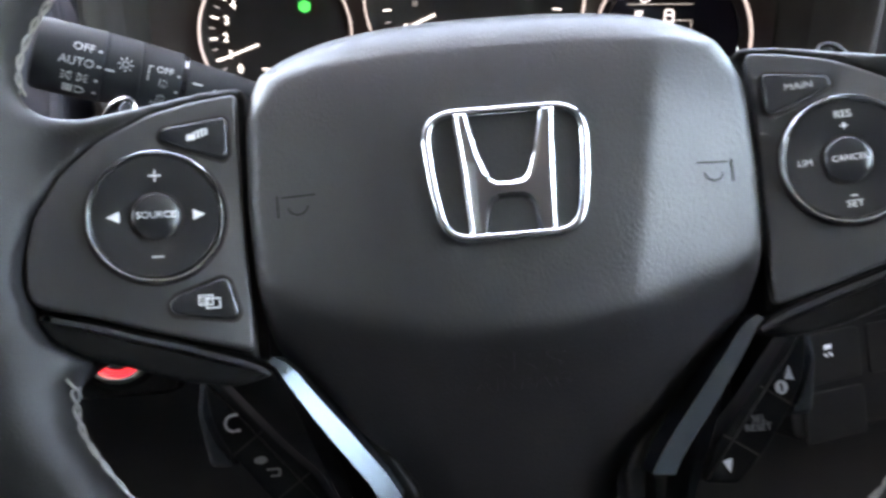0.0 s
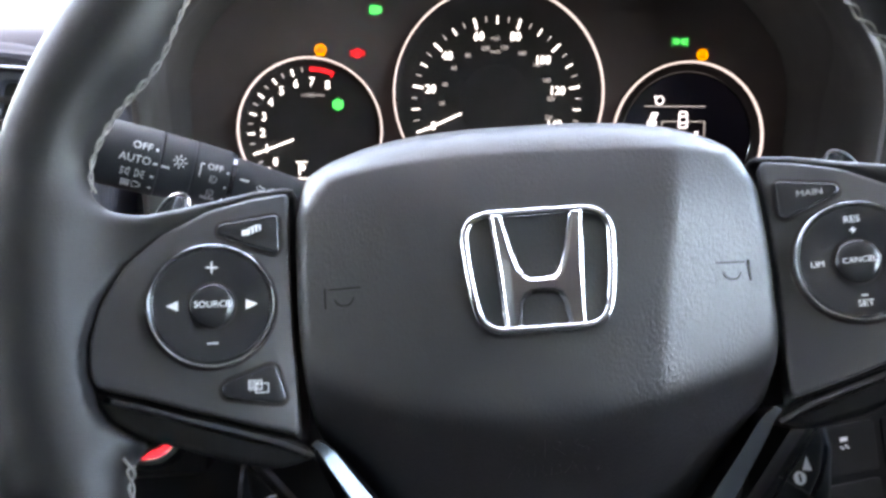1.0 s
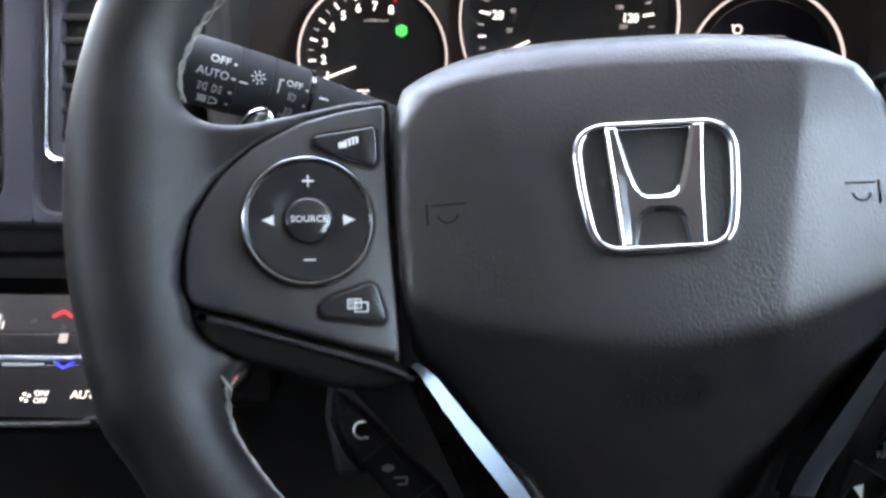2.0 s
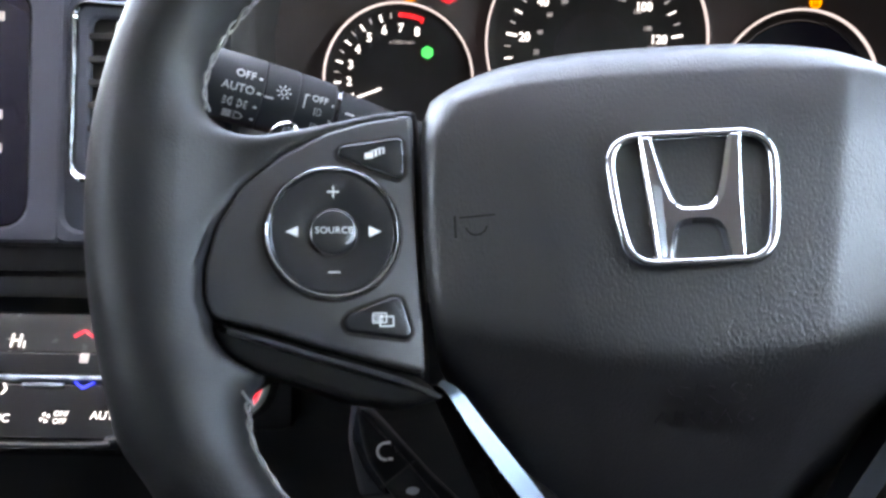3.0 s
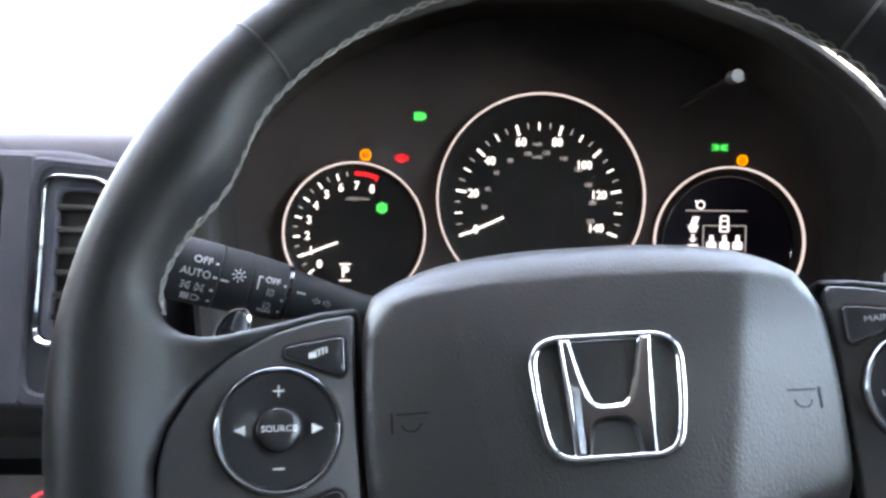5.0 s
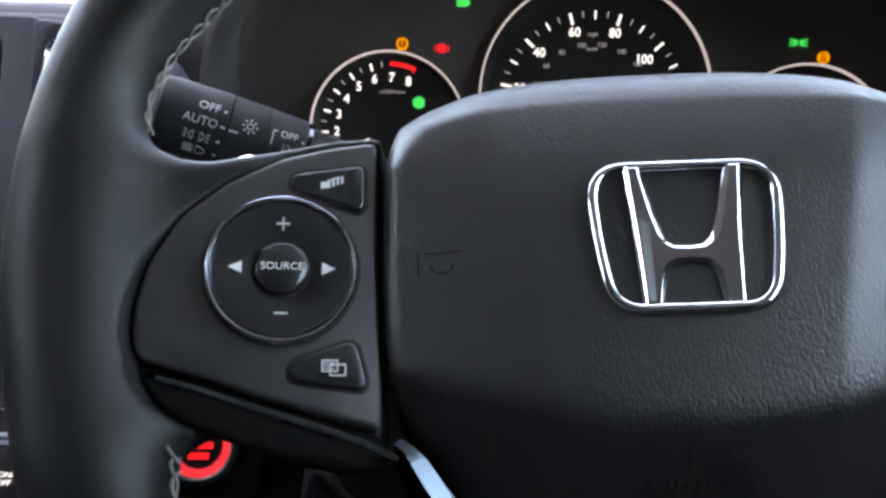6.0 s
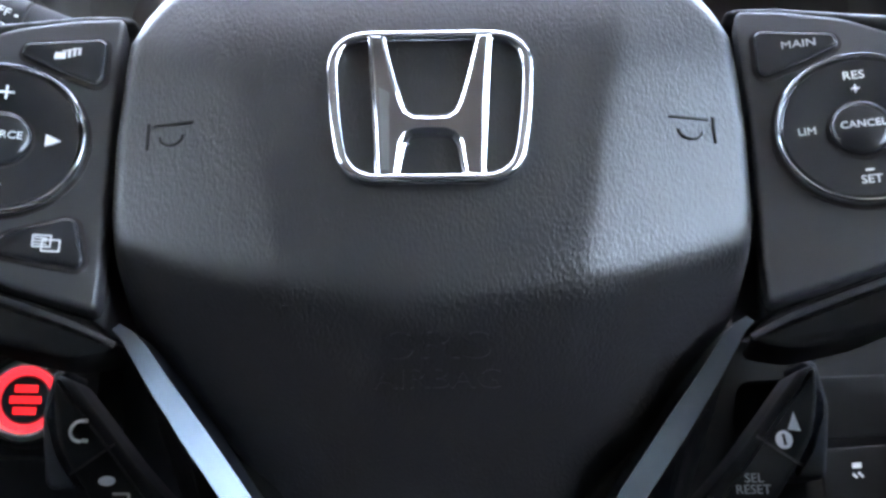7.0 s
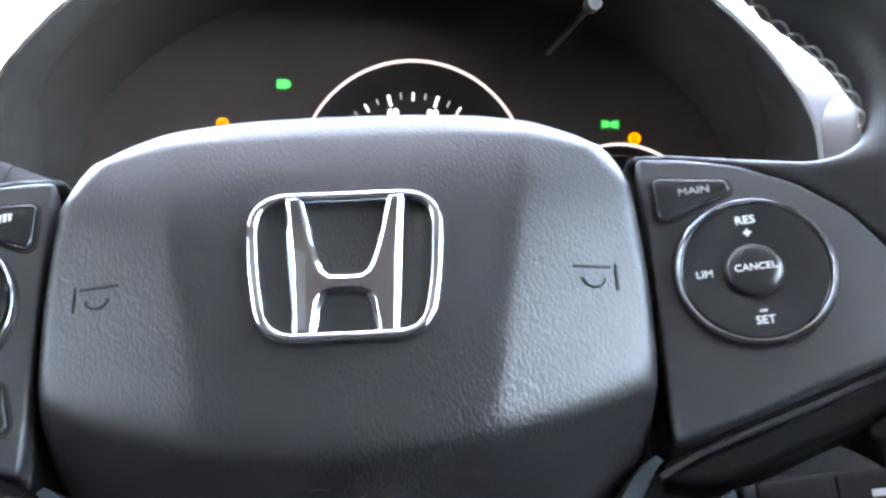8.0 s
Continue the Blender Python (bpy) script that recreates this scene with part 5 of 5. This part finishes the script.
strip("panel_base", 0.9150, 0.9690, -0.1960, -0.002, GLOSS_BLACK, "gloss black base")
strip("display_strip", 0.9520, 0.9680, -0.1980, 0.0000, material("smoked_display", (0.05, 0.05, 0.052), 0.25, vary=0.1, blotch=30), "smoked grey display strip")
strip("touch_strip", 0.9430, 0.9515, -0.1980, 0.0005, GLOSS_BLACK, "gloss black touch strip")
strip("silver_line", 0.9402, 0.9422, -0.2000, 0.0020, SILVER_TRIM, "thin silver line")
strip("key_strip", 0.9185, 0.9390, -0.1980, 0.0005, GLOSS_BLACK, "gloss black key strip")
a = [cp(-0.62, 0.9155), cp(-0.25, 0.9160), cp(-0.2100, 0.9180), cp(-0.2010, 0.9195), cp(-0.1985, 0.9215)]
part("chrome_edge", tube([(x, y, 0.001) for x, y in curve_through(a, 6, False)], 0.0022, sides=10), CHROME, cli, "polished chrome lower edge")
ZC0, ZC1 = 0.0000, 0.0008


def chevron(x, z, s, mat, name, label):
    x, y = cp(x, z)
    bm = bar(bmesh.new(), x - 0.0052, y - s * 0.0016, x, y + s * 0.0020, 0.0014, ZC0, ZC1)
    part(name, bar(bm, x, y + s * 0.0020, x + 0.0052, y - s * 0.0016, 0.0014, ZC0, ZC1), mat, cli, label)


chevron(-0.2338, 0.9594, 1, G_ROSE, "warmer_mark", "glowing red chevron")
chevron(-0.2278, 0.9390, -1, G_BLUE, "cooler_mark", "glowing blue chevron")
x, y = cp(-0.2308, 0.9495)
part("seat_heat_mark", prism(rrect(0.0046, 0.0056, 0.0008, x, y), ZC0, 0.0012), G_DIM, cli, "pale square mark")
part("setting", lettering("H", 0.0112, 0.0003, *cp(-0.2695, 0.9560), ZC1, 0.80), G_WHITE, cli, "lit temperature letter")
part("setting", lettering("I", 0.0062, 0.0003, *cp(-0.2648, 0.9545), ZC1, 0.9), G_WHITE, cli, "lit small temperature letter")
for k in range(4):
    x, y = cp(-0.2800 - 0.0028 * k, 0.9520)
    part("fan_bar", bar(bmesh.new(), x, y, x - 0.0016, y, 0.0010 + 0.0009 * k, ZC0, ZC1), G_WHITE, cli, "lit fan bar")
part("word", lettering("AUTO", 0.0062, 0.0003, *cp(-0.2122, 0.9272), 0.0009), G_WHITE, cli, "lit key word")
part("word", lettering("ON/", 0.0040, 0.0003, *cp(-0.2362, 0.9277), 0.0009), G_WHITE, cli, "lit key word")
part("word", lettering("OFF", 0.0040, 0.0003, *cp(-0.2362, 0.9249), 0.0009), G_WHITE, cli, "lit key word")
x, y = cp(-0.2442, 0.9262)
bm = bmesh.new()
for k in range(4):
    a = math.pi * k / 2 + 0.4
    prism([(x + 0.0006 * math.cos(a), y + 0.0006 * math.sin(a)), (x + 0.0028 * math.cos(a - 0.35), y + 0.0028 * math.sin(a - 0.35)), (x + 0.0028 * math.cos(a + 0.45), y + 0.0028 * math.sin(a + 0.45))], ZC0, 0.0009, bm=bm)
part("fan_symbol", bm, G_WHITE, cli, "lit fan symbol")
part("word", lettering("SYNC", 0.0062, 0.0003, *cp(-0.2700, 0.9257), 0.0009), G_WHITE, cli, "lit key word")
part("slide_mark", prism(rrect(0.022, 0.0022, 0.001, *cp(-0.2490, 0.9388)), ZC0, 0.0016), SILVER_TRIM, cli, "silver slide mark")
x, y = cp(-0.2690, 0.9370)
part("fan_mark", bar(bar(bmesh.new(), x - 0.001, y + 0.003, x + 0.001, y, 0.0011, ZC0, ZC1), x + 0.001, y, x - 0.001, y - 0.003, 0.0011, ZC0, ZC1), G_WHITE, cli, "lit chevron")

# start button on the lower dash
STARTM = axes((-0.1600, 0.4600, 0.9225), (1, 0.10, 0), (0, 0.35, 0.94))
st = thing("start_button", STARTM, "round red start button with chrome ring on the dark lower dash", "button")
part("socket", lathe([(0.026, -0.030), (0.0245, -0.004), (0.0215, 0.0005), (0.0195, 0.0005), (0.0195, -0.004)], 48), DASH_DARK, st, "dark socket")
part("chrome_ring", lathe([(0.0160, -0.004), (0.0160, 0.0018), (0.0168, 0.0036), (0.0180, 0.0040), (0.0194, 0.0030), (0.0204, 0.0005), (0.0206, -0.004)], 56, cap=False), BRIGHT_METAL, st, "chrome ring")
part("red_ring", lathe([(0.0124, -0.004), (0.0126, 0.0022), (0.0150, 0.0030), (0.0158, 0.0020), (0.0159, -0.004)], 56, cap=False), glowing("lit_start_red", (1.0, 0.04, 0.065), 0.0248), st, "lit red ring")
part("cap", lathe([(0.0123, -0.004), (0.0123, 0.0012), (0.0114, 0.0020), (0.0005, 0.0020)], 48), GLOSS_BLACK, st, "dark button cap")
for k, w in enumerate((0.011, 0.015, 0.011)):
    part("word_bar", bar(bmesh.new(), -w / 2, 0.0055 - 0.0055 * k, w / 2, 0.0055 - 0.0055 * k, 0.0036, 0.0019, 0.0024), G_RED, st, "unreadable red word")
part("bracket", block(-0.030, 0.034, -0.030, 0.030, -0.11, -0.006, bevel=0.008), DASH_DARK, st, "dark surround")

# switches on the lower dash beside the door
SWITCH = axes((0.264, 0.4609, 0.9075), (1, 0.30, 0), (0, 0.35, 0.94))
sw = thing("switch_bank", SWITCH, "dark bank of dash switches with white symbols and a green light", "switches")
part("bank", prism(rrect(0.150, 0.100, 0.008, 0.045, -0.002), -0.060, -0.0028, 0.003), LOW_BLACK, sw, "dark switch bank")
for kx, ky in ((0.0, 0.0), (0.052, 0.0), (0.0, 0.036), (0.052, 0.036), (0.0, -0.036)):
    part("switch", prism(rrect(0.046, 0.031, 0.003, kx + 0.002, ky - 0.004), -0.0035, -0.0016, 0.0006), LOW_BLACK, sw, "blank dark switch")
bm = bar(bmesh.new(), -0.0028, 0.0024, 0.0028, 0.0024, 0.0026, -0.0017, -0.0012)
bar(bm, -0.0030, -0.0016, -0.0006, -0.0036, 0.0012, -0.0017, -0.0012)
bar(bm, 0.0006, -0.0012, 0.0032, -0.0036, 0.0012, -0.0017, -0.0012)
part("skid_mark", bm, PRINT, sw, "white skidding car mark")
part("green_light", bar(bmesh.new(), 0.0490, 0.0040, 0.0610, 0.0040, 0.0024, -0.0017, -0.0011), G_GREEN, sw, "green indicator light")
part("parking_letter", lettering("P", 0.0070, 0.0003, 0.0500, -0.0040, -0.0014), PRINT, sw, "white letter")
part("parking_mark", bar(bmesh.new(), 0.0550, -0.0050, 0.0620, -0.0050, 0.0030, -0.0017, -0.0012), PRINT_DIM, sw, "grey sensor mark")
part("beam_mark", prism(rrect(0.010, 0.004, 0.001, 0.058, 0.036), -0.0017, -0.0012), PRINT_DIM, sw, "grey unreadable mark")
